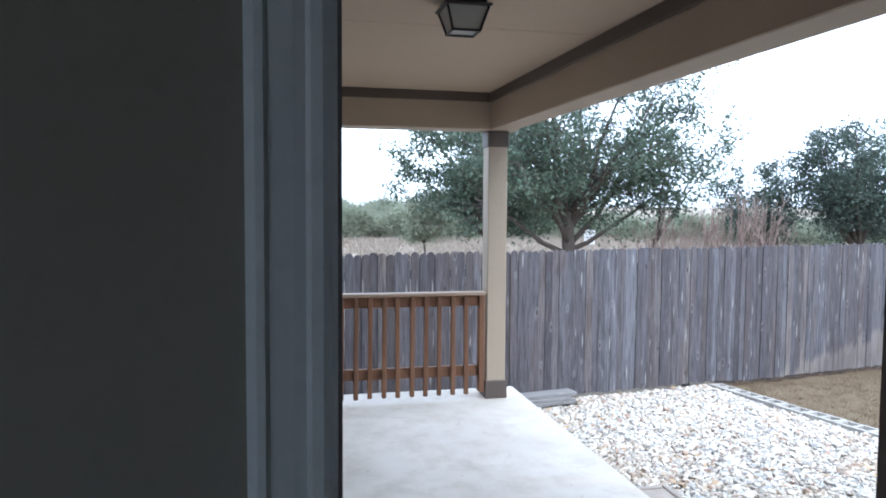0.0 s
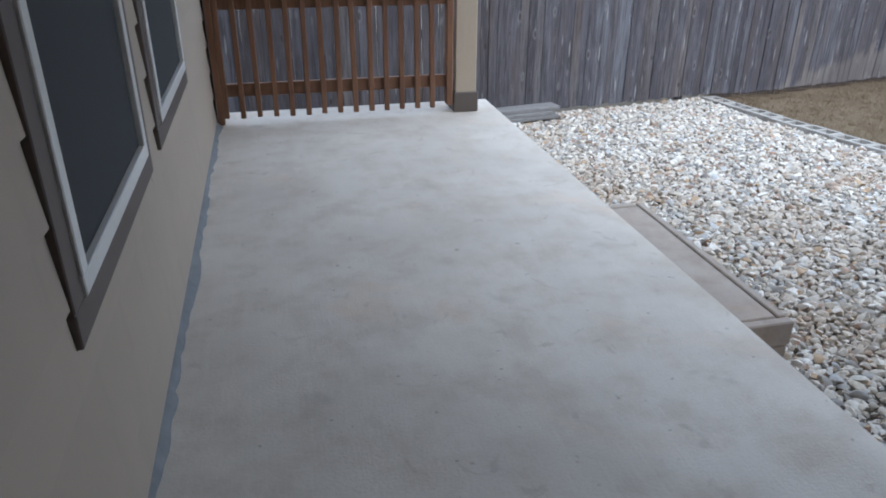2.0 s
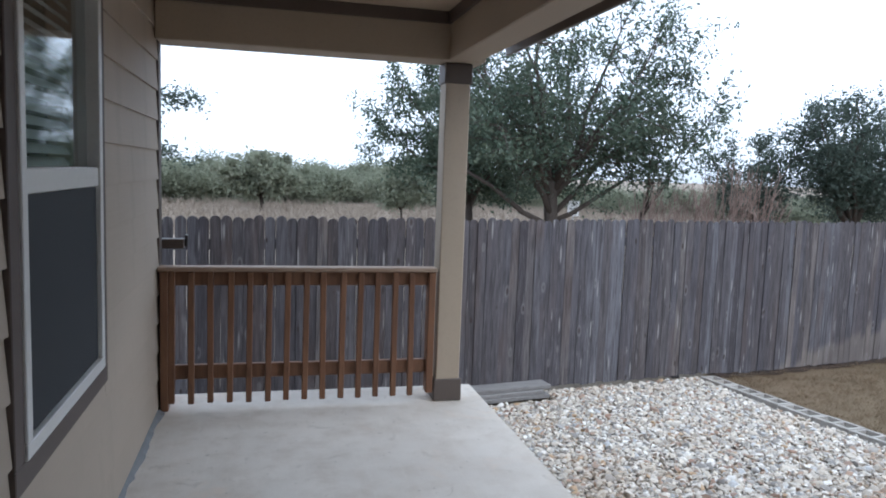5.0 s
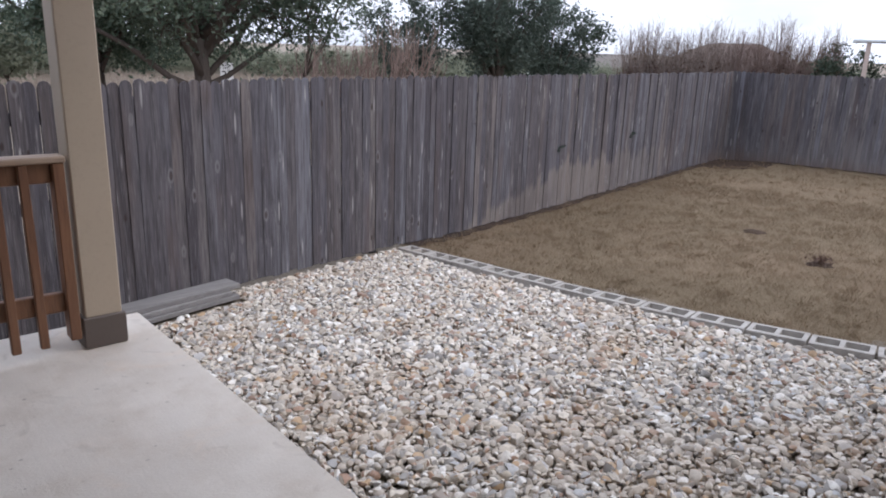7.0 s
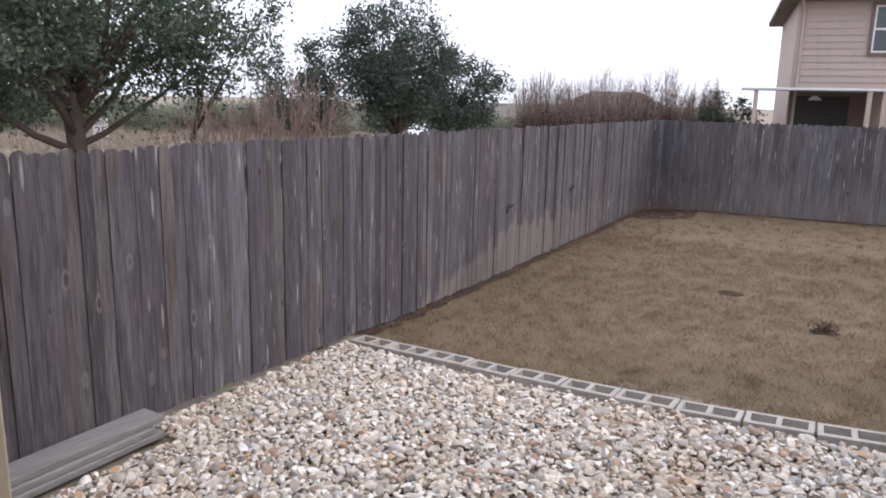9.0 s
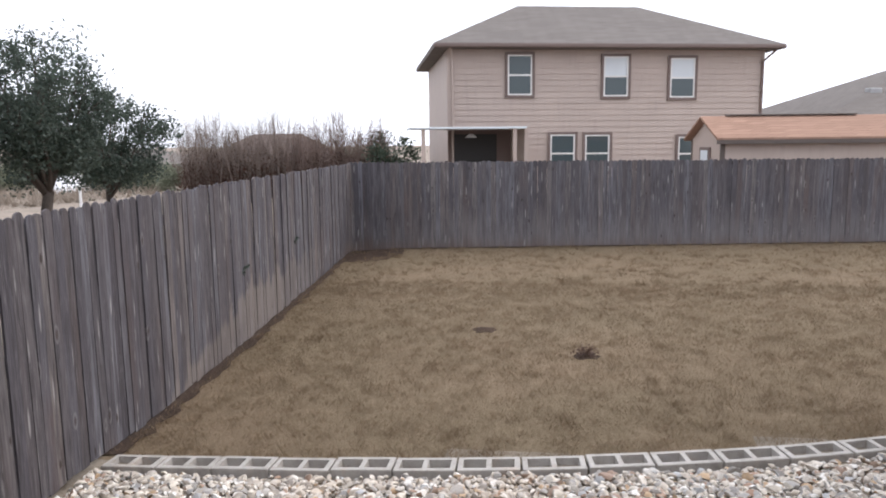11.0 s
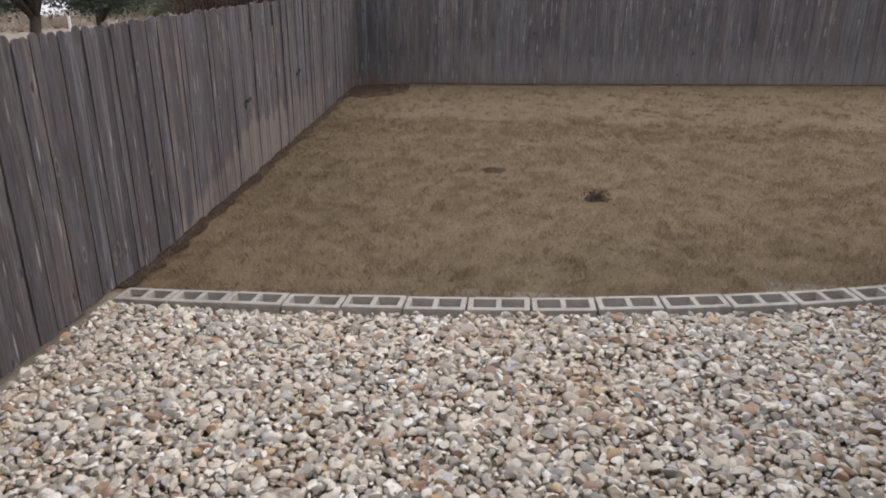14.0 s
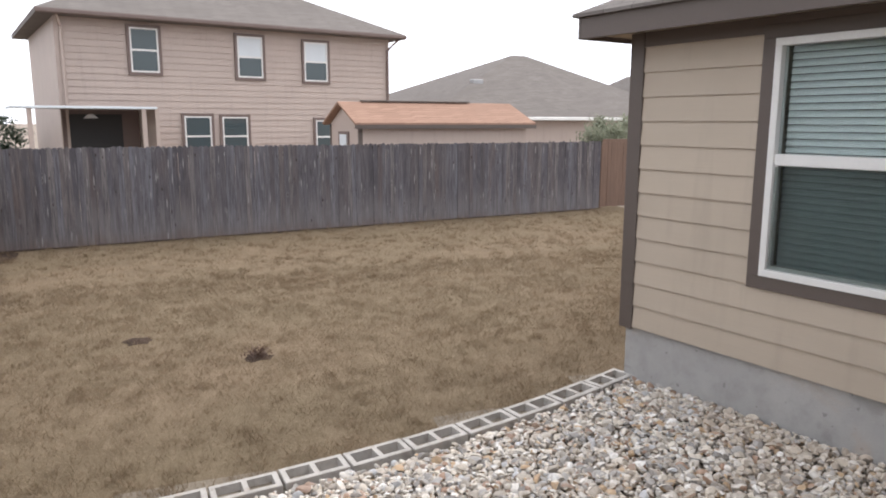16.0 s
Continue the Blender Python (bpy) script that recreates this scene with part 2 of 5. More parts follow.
def m_stones():
    k = Mat("river_stone", 0.55, spec=0.4)
    r = k.random(True)
    tone = k.ramp(r, [(0.0, (0.27, 0.175, 0.125)), (0.05, (0.57, 0.51, 0.43)), (0.14, (0.36, 0.345, 0.325)), (0.24, (0.70, 0.645, 0.56)), (0.33, (0.44, 0.39, 0.33)),
                      (0.42, (0.76, 0.72, 0.66)), (0.50, (0.53, 0.49, 0.43)), (0.58, (0.22, 0.21, 0.20)), (0.65, (0.82, 0.80, 0.755)), (0.72, (0.49, 0.43, 0.365)),
                      (0.80, (0.46, 0.31, 0.175)), (0.84, (0.36, 0.22, 0.15)), (0.87, (0.66, 0.595, 0.50)), (0.94, (0.47, 0.48, 0.49))], True)
    big = k.noise(0.8, 3)
    warm = k.smooth(k.noise(1.1, 3), 0.48, 0.68)
    col = k.mix(k.math("ADD", k.math("MULTIPLY", big, 0.10), k.math("MULTIPLY", warm, 0.30)), tone, (0.50, 0.37, 0.25))
    mott = k.noise(48, 5, rough=0.65)
    col = k.mix(k.math("MULTIPLY", k.smooth(mott, 0.45, 0.72), 0.55), col, (0.29, 0.25, 0.205))
    col = k.mix(k.math("MULTIPLY", k.smooth(mott, 0.5, 0.3), 0.15), col, (0.85, 0.82, 0.77))
    return k.done(col, mott, 0.35, 0.004)


def m_ground(name, a, b, c, d, scale=1.0, bump=0.6):
    k = Mat(name, 0.95, spec=0.1)
    big = k.noise(0.35 * scale, 5, rough=0.6)
    mid = k.noise(2.2 * scale, 6, rough=0.7)
    fib = k.noise(38 * scale, 6, k.vec((1, 0.5, 1), (0, 0, 30)), 0.7, 1.2)
    col = k.mix(k.smooth(big, 0.35, 0.65), a, b)
    col = k.mix(k.math("MULTIPLY", k.smooth(mid, 0.42, 0.68), 0.8), col, c)
    pat = k.noise(5.5 * scale, 4, k.vec((1.0, 1.9, 1.0), (0, 0, 20)), 0.6, 0.8)
    col = k.mix(k.math("MULTIPLY", k.smooth(pat, 0.52, 0.7), 0.32), col, tuple(v * 1.12 for v in d))
    col = k.mix(k.math("MULTIPLY", k.smooth(fib, 0.5, 0.68), 0.7), col, d)
    return k.done(col, k.math("ADD", fib, mid), bump, 0.03)


def m_leaf(name, cols, rough=0.5, glow=0.35):
    k = Mat(name, rough, spec=0.35)
    n = len(cols) - 1
    tone = k.ramp(k.random(True), [(i / n, c) for i, c in enumerate(cols)])
    col = k.mix(k.math("MULTIPLY", k.noise(0.7, 3), 0.6), tone, tuple(v * 0.6 for v in cols[0]))
    k.done(col)
    tr, sh = k.n.new("ShaderNodeBsdfTranslucent"), k.n.new("ShaderNodeMixShader")
    sh.inputs[0].default_value = glow
    k.l.new(col, tr.inputs["Color"])
    k.l.new(k.b.outputs[0], sh.inputs[1])
    k.l.new(tr.outputs[0], sh.inputs[2])
    k.l.new(sh.outputs[0], k.n["Material Output"].inputs["Surface"])
    return k.m


def m_bark(name, c):
    k = Mat(name, 0.95, spec=0.1)
    g = k.noise(7, 6, k.vec((3, 3, 0.6)), 0.65)
    col = k.mix(g, tuple(v * 1.5 for v in c), tuple(v * 0.45 for v in c))
    return k.done(col, g, 0.8, 0.02)


def m_shingle(name, a, b):
    k = Mat(name, 0.95, spec=0.15)
    br = k.n.new("ShaderNodeTexBrick")
    br.inputs["Scale"].default_value = 1.0
    br.inputs["Brick Width"].default_value, br.inputs["Row Height"].default_value = 0.33, 0.14
    br.inputs["Mortar Size"].default_value = 0.006
    br.inputs["Color1"].default_value, br.inputs["Color2"].default_value = (*a, 1), (*b, 1)
    br.inputs["Mortar"].default_value = (*[v * 0.6 for v in b], 1)
    sep = k.n.new("ShaderNodeSeparateXYZ")
    com = k.n.new("ShaderNodeCombineXYZ")
    k.l.new(k.pos, sep.inputs[0])
    k.l.new(k.math("ADD", sep.outputs[0], sep.outputs[1]), com.inputs[0])
    k.l.new(k.math("MULTIPLY", sep.outputs[2], 2.2), com.inputs[1])
    k.l.new(com.outputs[0], br.inputs["Vector"])
    big = k.noise(0.6, 5)
    col = k.mix(k.math("MULTIPLY", k.smooth(big, 0.4, 0.7), 0.5), br.outputs["Color"], tuple(v * 0.75 for v in a))
    return k.done(col, k.noise(50, 3), 0.4, 0.01)


def m_glass(name, tint, rough=0.03, alpha_spec=0.5):
    k = Mat(name, rough, spec=alpha_spec)
    k.b.inputs["Transmission Weight"].default_value = 1.0
    k.b.inputs["IOR"].default_value = 1.5
    return k.done(tint)


M_TAN = siding_paint("tan_lap_siding", (0.455, 0.38, 0.30))
M_TANFLAT = paint("tan_trim_paint", (0.41, 0.335, 0.255), 0.6)
M_CEIL = paint("tan_ceiling_paint", (0.47, 0.37, 0.27), 0.7)
M_BROWN = paint("dark_brown_trim_paint", (0.105, 0.082, 0.070), 0.55)
M_WHITE = paint("white_vinyl", (0.72, 0.71, 0.68), 0.4, vary=0.05)
M_CASING = paint("white_gloss_casing", (0.76, 0.81, 0.84), 0.3, vary=0.04)
M_RUBBER = paint("dark_brown_weatherstrip", (0.036, 0.028, 0.03), 0.6)
M_ROOMWALL = paint("interior_wall_paint", (0.29, 0.28, 0.235), 0.85)
M_SLAB = m_concrete("patio_concrete", (0.73, 0.675, 0.605), (0.58, 0.53, 0.47), (0.50, 0.43, 0.36))
M_FOUND = m_concrete("foundation_concrete", (0.43, 0.42, 0.40), (0.36, 0.35, 0.335), (0.30, 0.29, 0.275), 1.6)
M_STEP = m_concrete("step_concrete", (0.42, 0.36, 0.305), (0.36, 0.30, 0.255), (0.30, 0.25, 0.21), 2.0)
M_BLOCK = m_concrete("cinder_block_concrete", (0.47, 0.44, 0.405), (0.38, 0.355, 0.32), (0.27, 0.245, 0.215), 3.0)
M_CAULK = m_concrete("blue_grey_sealant", (0.24, 0.255, 0.275), (0.17, 0.18, 0.195), (0.30, 0.285, 0.27), 9.0)
M_FENCE = m_fence()
M_NEWFENCE = m_wood("newer_cedar", (0.21, 0.125, 0.085), (0.155, 0.092, 0.062), (0.09, 0.055, 0.04))
M_RAIL = m_wood("stained_railing_wood", (0.225, 0.108, 0.054), (0.155, 0.072, 0.037), (0.085, 0.042, 0.025), 0.5)
M_RAILCAP = m_wood("worn_handrail_wood", (0.36, 0.27, 0.20), (0.25, 0.155, 0.10), (0.13, 0.075, 0.045), 0.6, (0.7, 8, 8))
M_LUMBER = m_wood("grey_weathered_lumber", (0.30, 0.285, 0.275), (0.21, 0.20, 0.195), (0.12, 0.11, 0.105), 0.85, (0.7, 8, 8))
M_STONE = m_stones()
M_SOIL = m_ground("dark_gravel_soil", (0.21, 0.172, 0.13), (0.26, 0.22, 0.17), (0.16, 0.13, 0.10), (0.28, 0.24, 0.19), 1.6)
M_LAWN = m_ground("dormant_lawn", (0.192, 0.142, 0.094), (0.162, 0.125, 0.080), (0.136, 0.103, 0.065), (0.245, 0.186, 0.128), bump=0.55)
M_FIELD = m_ground("dry_field_grass", (0.33, 0.275, 0.23), (0.27, 0.225, 0.185), (0.22, 0.19, 0.15), (0.38, 0.325, 0.275), 0.35)
M_BLADE = m_leaf("dormant_grass_blades", [(0.25, 0.182, 0.115), (0.325, 0.24, 0.162), (0.28, 0.20, 0.13), (0.235, 0.185, 0.11), (0.385, 0.293, 0.205)], 0.8)
M_FBLADE = m_leaf("dry_field_blades", [(0.32, 0.265, 0.215), (0.40, 0.34, 0.28), (0.26, 0.215, 0.17), (0.35, 0.29, 0.235)], 0.9)
# Dirt kept this dark to carry the shade under the fences too.
M_DIRT_SHADE = m_ground("dark_dirt_and_gap_shade", (0.055, 0.038, 0.029), (0.075, 0.051, 0.038), (0.038, 0.027, 0.021), (0.11, 0.076, 0.058), 4.0)
M_OAK = m_leaf("live_oak_leaves", [(0.062, 0.094, 0.062), (0.096, 0.130, 0.090), (0.075, 0.110, 0.076), (0.15, 0.18, 0.132), (0.115, 0.135, 0.082)])
M_OAK2 = m_leaf("dark_oak_leaves", [(0.060, 0.085, 0.068), (0.09, 0.118, 0.092), (0.072, 0.098, 0.078), (0.125, 0.15, 0.115)])
M_SCRUB = m_leaf("mesquite_scrub_leaves", [(0.26, 0.285, 0.205), (0.31, 0.33, 0.24), (0.28, 0.30, 0.22), (0.34, 0.34, 0.26)], 0.8, 0.5)
M_DEAD = m_leaf("dry_russet_leaves", [(0.11, 0.06, 0.045), (0.15, 0.09, 0.065), (0.08, 0.05, 0.038)], 0.8)
M_BARK = m_bark("oak_bark", (0.085, 0.070, 0.060))
M_TWIG = m_bark("bare_shrub_twigs", (0.23, 0.172, 0.148))
M_TWIG2 = m_bark("pale_shrub_twigs", (0.24, 0.195, 0.17))
M_NTAN = siding_paint("neighbour_pinkish_siding", (0.46, 0.375, 0.325))
M_NTRIM = paint("neighbour_brown_trim", (0.16, 0.115, 0.10), 0.6)
M_SHING = m_shingle("grey_brown_shingles", (0.20, 0.18, 0.165), (0.165, 0.148, 0.135))
M_SHINGRED = m_shingle("orange_brown_shingles", (0.36, 0.225, 0.165), (0.30, 0.185, 0.135))
M_NGLASS = Mat("neighbour_window_glass", 0.06, spec=0.6).done((0.06, 0.082, 0.088))
# Pale paint for the fascia and for reflections painted on panes.
M_NPALE = paint("pale_fascia_and_pane_reflection", (0.62, 0.66, 0.68), 0.7)
M_GLASS = m_glass("window_glass", (0.90, 0.97, 0.96))
M_SCREEN = Mat("dark_insect_screen", 0.75, spec=0.25)
M_SCREEN = M_SCREEN.done(M_SCREEN.mix(M_SCREEN.noise(700, 1), (0.030, 0.033, 0.038), (0.060, 0.064, 0.07)))
M_BLIND = paint("white_blind_slats", (0.74, 0.77, 0.76), 0.5, vary=0.04)
# Near-black paint stands for the darkness of unlit interiors.
M_DARK = paint("near_black_interior_shade", (0.05, 0.05, 0.05), 0.9)
M_BLACK = paint("black_lantern_metal", (0.018, 0.016, 0.016), 0.45)
M_LENS = Mat("frosted_lantern_glass", 0.25, spec=0.5).done((0.42, 0.43, 0.42))
M_STEEL = Mat("brushed_metal", 0.35, 1.0).done((0.45, 0.45, 0.45))
M_SIGNW = paint("white_sign_sheet", (0.78, 0.78, 0.78), 0.5, vary=0.04)
M_SIGNB = paint("black_sign_lettering", (0.02, 0.02, 0.02), 0.5)
M_POLE = paint("galvanised_pole", (0.33, 0.33, 0.33), 0.5)
M_CAR = paint("white_car_paint", (0.75, 0.75, 0.76), 0.25, vary=0.03)
M_TYRE = paint("black_tyre_rubber", (0.02, 0.02, 0.02), 0.8)


# ---------------- mesh helpers ----------------
class MB:
    """Collects vertices and faces for one mesh."""

    def __init__(self):
        self.v, self.f = [], []

    def add(self, verts, faces):
        k = len(self.v)
        self.v += [tuple(p) for p in verts]
        self.f += [tuple(i + k for i in f) for f in faces]
        return self

    def box(self, x0, y0, z0, x1, y1, z1):
        v = [(x, y, z) for z in (z0, z1) for y in (y0, y1) for x in (x0, x1)]
        return self.add(v, [(0, 2, 3, 1), (4, 5, 7, 6), (0, 1, 5, 4), (2, 6, 7, 3), (0, 4, 6, 2), (1, 3, 7, 5)])

    def cbox(self, x0, y0, z0, x1, y1, z1, c=0.004):
        """A box with chamfered edges."""
        lo, hi, v = (x0, y0, z0), (x1, y1, z1), {}
        for sx in (0, 1):
            for sy in (0, 1):
                for sz in (0, 1):
                    s = (sx, sy, sz)
                    for a in range(3):
                        p = [(hi[i] - c if s[i] else lo[i] + c) for i in range(3)]
                        p[a] = hi[a] if s[a] else lo[a]
                        v[(s, a)] = len(v), tuple(p)
        keys = list(v)
        idx = {q: v[q][0] for q in keys}
        faces = []
        for a in range(3):
            b, d = (a + 1) % 3, (a + 2) % 3
            for side in (0, 1):
                ring = []
                for u, w in ((0, 0), (1, 0), (1, 1), (0, 1)):
                    s = [0, 0, 0]
                    s[a], s[b], s[d] = side, u, w
                    ring.append(idx[(tuple(s), a)])
                faces.append(tuple(ring if side else ring[::-1]))
            for u in (0, 1):
                for w in (0, 1):
                    s0, s1 = [0, 0, 0], [0, 0, 0]
                    s0[b] = s1[b] = u
                    s0[d] = s1[d] = w
                    s1[a] = 1
                    q = [idx[(tuple(s0), b)], idx[(tuple(s1), b)], idx[(tuple(s1), d)], idx[(tuple(s0), d)]]
                    faces.append(tuple(q if u == w else q[::-1]))
        for sx in (0, 1):
            for sy in (0, 1):
                for sz in (0, 1):
                    s = (sx, sy, sz)
                    t = [idx[(s, a)] for a in range(3)]
                    faces.append(tuple(t if (sx + sy + sz) % 2 else t[::-1]))
        return self.add([v[q][1] for q in keys], faces)

    def tube(self, pts, radii, n=6, cap=True):
        rings, up0 = [], Vector((0.31, 0.17, 0.93))
        pts = [Vector(p) for p in pts]
        for i, p in enumerate(pts):
            d = (pts[min(i + 1, len(pts) - 1)] - pts[max(i - 1, 0)]).normalized()
            a = d.cross(up0 if abs(d.dot(up0)) < 0.95 else Vector((1, 0, 0))).normalized()
            b = d.cross(a)
            rings.append([p + (a * math.cos(6.2832 * k / n) + b * math.sin(6.2832 * k / n)) * radii[i] for k in range(n)])
        v = [q for r in rings for q in r]
        f = [(i * n + k, i * n + (k + 1) % n, (i + 1) * n + (k + 1) % n, (i + 1) * n + k) for i in range(len(pts) - 1) for k in range(n)]
        if cap:
            f += [tuple(range(n))[::-1], tuple(range((len(pts) - 1) * n, len(pts) * n))]
        return self.add(v, f)

    def mesh(self, name, mat, smooth=False):
        me = bpy.data.meshes.new(name)
        me.from_pydata(self.v, [], self.f)
        me.materials.append(mat)
        if smooth:
            me.polygons.foreach_set("use_smooth", [True] * len(me.polygons))
        me.update()
        return me


def part(name, mb, mat, parent=None, label="", smooth=False):
    ob = new(name, mb.mesh(name, mat, smooth) if isinstance(mb, MB) else mb)
    if parent is not None:
        ob.parent = parent
    return tagged(ob, label)


def thing(name, label, category, group="", kind="", at=(0, 0, 0), rz=0.0):
    ob = new(name)
    ob.empty_display_size = 0.2
    ob.matrix_world = pose(*at, 0, 0, rz)
    return tagged(ob, label, category, group, kind)


def boxes(*rows, c=0.0):
    mb = MB()
    for r in rows:
        mb.cbox(*r, c) if c else mb.box(*r)
    return mb


def fast_mesh(name, verts, faces, mat, smooth=False):
    """A mesh from arrays of vertices and of equal-sided faces."""
    me = bpy.data.meshes.new(name)
    n, k = faces.shape
    me.vertices.add(len(verts))
    me.vertices.foreach_set("co", np.ascontiguousarray(verts, dtype=np.float32).ravel())
    me.loops.add(n * k)
    me.loops.foreach_set("vertex_index", np.ascontiguousarray(faces, dtype=np.int32).ravel())
    me.polygons.add(n)
    me.polygons.foreach_set("loop_start", np.arange(0, n * k, k, dtype=np.int32))
    me.polygons.foreach_set("loop_total", np.full(n, k, dtype=np.int32))
    if smooth:
        me.polygons.foreach_set("use_smooth", np.ones(n, dtype=bool))
    me.materials.append(mat)
    me.update(calc_edges=True)
    me.validate()
    return me


# ---------------- plan ----------------
FA = (0.98614, 0.16590)          # direction of the long side fence
FA0 = (0.0, 6.24)                # where it crosses the house line
CORNER = (15.14, 8.787)          # fence corner
FB = (0.1678, -0.98582)          # direction of the back fence
FTOP = 1.08


def slope_at(x):
    return 0.05 if x <= 5.5 else 0.012 if x >= 14 else 0.05 - (x - 5.5) / 8.5 * 0.038


def ground_z(x, y):
    d = FA0[1] + 0.16823 * x - y
    dip = 0.045 * max(0.0, 1.0 - abs(d) / 0.9) * min(1.0, max(0.0, (x - 5.6) / 0.6)) if x < 15.5 else 0.0
    return -0.60 - slope_at(x) * (min(max(y, -4.0), 8.8) - 5.0) - dip


def block_x(y):
    """The line of the far edge of the block border."""
    d = max(0.0, 7.0 - y)
    return 5.63 + 0.0455 * d + 0.0044 * d ** 3


def in_yard(x, y, over=0.0):
    a = (y - FA0[1]) * FA[0] - (x - FA0[0]) * FA[1]
    b = (x - CORNER[0]) * -FB[1] + (y - CORNER[1]) * FB[0]
    return a < over and b < over and y > -4.6


xs = np.concatenate([[-900, -400, -150, -80, -45, -28, -18, -12], np.arange(-8, 20.01, 0.4), [22, 25, 30, 38, 50, 70, 110, 200, 450, 900]])
ys = np.concatenate([[-900, -400, -150, -80, -45, -28, -18, -12], np.arange(-8, 12.01, 0.4), [14, 17, 21, 26, 32, 40, 55, 80, 140, 300, 900]])
mb = MB()
mb.v = [(float(x), float(y), ground_z(x, y) - (0.03 if (2.0 < x < block_x(y) + 0.05 and y > 0.2 and in_yard(x, y)) else 0.0)
         - (0.012 * max(0.0, min(math.hypot(x, y), 90) - 22) if y > 9 else 0.0)) for y in ys for x in xs]
nx = len(xs)
mb.f = [(j * nx + i, j * nx + i + 1, (j + 1) * nx + i + 1, (j + 1) * nx + i) for j in range(len(ys) - 1) for i in range(nx - 1)]
me = mb.mesh("ground", M_FIELD, True)
me.materials.append(M_LAWN)
me.materials.append(M_SOIL)
for p in me.polygons:
    cx, cy = p.center.x, p.center.y
    if in_yard(cx, cy, 0.5):
        p.material_index = 2 if (1.0 < cx < block_x(cy) and cy > 0.2) else 1
tagged(new("ground", me), "uneven ground of dormant lawn, gravel bed and dry field", "ground", kind="structure")

# ---------------- the house: patio side ----------------
WX = 0.03                         # face of the sheathing behind the lap siding


def lap(u0, u1, z0, z1, low=0.019, high=0.005):
    """One lap board along +x, its face towards -y; origin on the wall."""
    v = []
    for u in (u0, u1):
        v += [(u, 0, z0), (u, -low, z0), (u, -low, z0 + 0.004), (u, -high, z1 + 0.02), (u, 0, z1 + 0.02)]
    return MB().add(v, [(0, 1, 2, 3, 4)[::-1], (5, 6, 7, 8, 9), (0, 5, 6, 1), (1, 6, 7, 2), (2, 7, 8, 3), (3, 8, 9, 4), (4, 9, 5, 0)])


def lap_wall(parent, m, u0, u1, z0, z1, holes, pitch=0.1725, mat=None):
    """Boards on a wall, cut round the holes (u0, u1, z0, z1). m takes the wall's own axes into the parent."""
    z = z0
    while z < z1 - 0.02:
        top = min(z + pitch, z1 - 0.02)
        spans = [(u0, u1)]
        for h in holes:
            if h[2] < top - 0.01 and h[3] > z + 0.01:
                cut = []
                for a, b in spans:
                    if h[0] > a:
                        cut.append((a, min(b, h[0])))
                    if h[1] < b:
                        cut.append((max(a, h[1]), b))
                spans = [s for s in cut if s[1] - s[0] > 0.01]
                if h[2] - z > 0.03:
                    notch = part("siding_board", lap(h[0], h[1], z, h[2] - 0.021, 0.019, 0.019 - 0.014 * (h[2] - z) / pitch), mat or M_TAN, parent)
                    notch.matrix_basis = m
                if top - h[3] > 0.03:
                    notch = part("siding_board", lap(h[0], h[1], h[3], top, 0.019 - 0.014 * (h[3] - z) / pitch, 0.005), mat or M_TAN, parent)
                    notch.matrix_basis = m
        for a, b in spans:
            ob = part("siding_board", lap(a, b, z, top), mat or M_TAN, parent)
            ob.matrix_basis = m
        z += pitch


def wall_with_holes(axis, at, thick, u0, u1, z0, z1, holes, mat):
    """A wall in the plane of one axis with openings through it, as solid pieces."""
    mb = MB()
    us = sorted({u0, u1, *[h[0] for h in holes], *[h[1] for h in holes]})
    for a, b in zip(us, us[1:]):
        zs = [z0]
        for h in sorted((h for h in holes if h[0] <= a and h[1] >= b), key=lambda h: h[2]):
            zs += [h[2], h[3]]
        zs.append(z1)
        for c, d in zip(zs[::2], zs[1::2]):
            if d - c > 0.001:
                mb.box(at, a, c, at + thick, b, d) if axis == "x" else mb.box(a, at, c, b, at + thick, d)
    return mb


W_HOLES = [(0.79, 1.72, 0.70, 2.15), (2.10, 3.05, 0.70, 2.15)]
wall_west = part("wall_west", wall_with_holes("x", WX - 0.16, 0.16, -0.62, 4.70, -0.6, 2.62, W_HOLES, M_TANFLAT), M_TANFLAT)
tagged(wall_west, "tan lap-sided house wall beside the patio", "wall", kind="structure")
TRIMS = [(0.71, 1.80, 0.62, 2.23), (2.02, 3.13, 0.62, 2.23)]
lap_wall(wall_west, Matrix(((0, -1, 0, WX), (1, 0, 0, 0), (0, 0, 1, 0), (0, 0, 0, 1))), -0.30, 4.62, 0.025, 2.60, TRIMS)
part("corner_board", boxes((WX, 4.62, -0.35, WX + 0.022, 4.72, 2.60), c=0.003), M_BROWN, wall_west, "dark brown corner board")
part("corner_board", boxes((WX - 0.18, 4.70, -0.35, WX + 0.0, 4.722, 2.60), c=0.003), M_BROWN, wall_west)
bead, rb = MB(), random.Random(31)
for i in range(97):
    y = -0.28 + 4.83 * i / 96
    w = 0.044 + 0.012 * math.sin(y * 5.1) * math.sin(y * 2.3) + rb.uniform(-0.006, 0.008)
    bead.v += [(WX, y, 0.030), (WX + 0.022, y, 0.026), (WX + w * 0.8, y, 0.009), (WX + w, y, 0.001)]
bead.f = [(4 * i + k, 4 * i + k + 1, 4 * i + k + 5, 4 * i + k + 4) for i in range(96) for k in range(3)]
part("sealant_strip", bead, M_CAULK, wall_west, "ragged blue-grey sealant along the wall base", True)

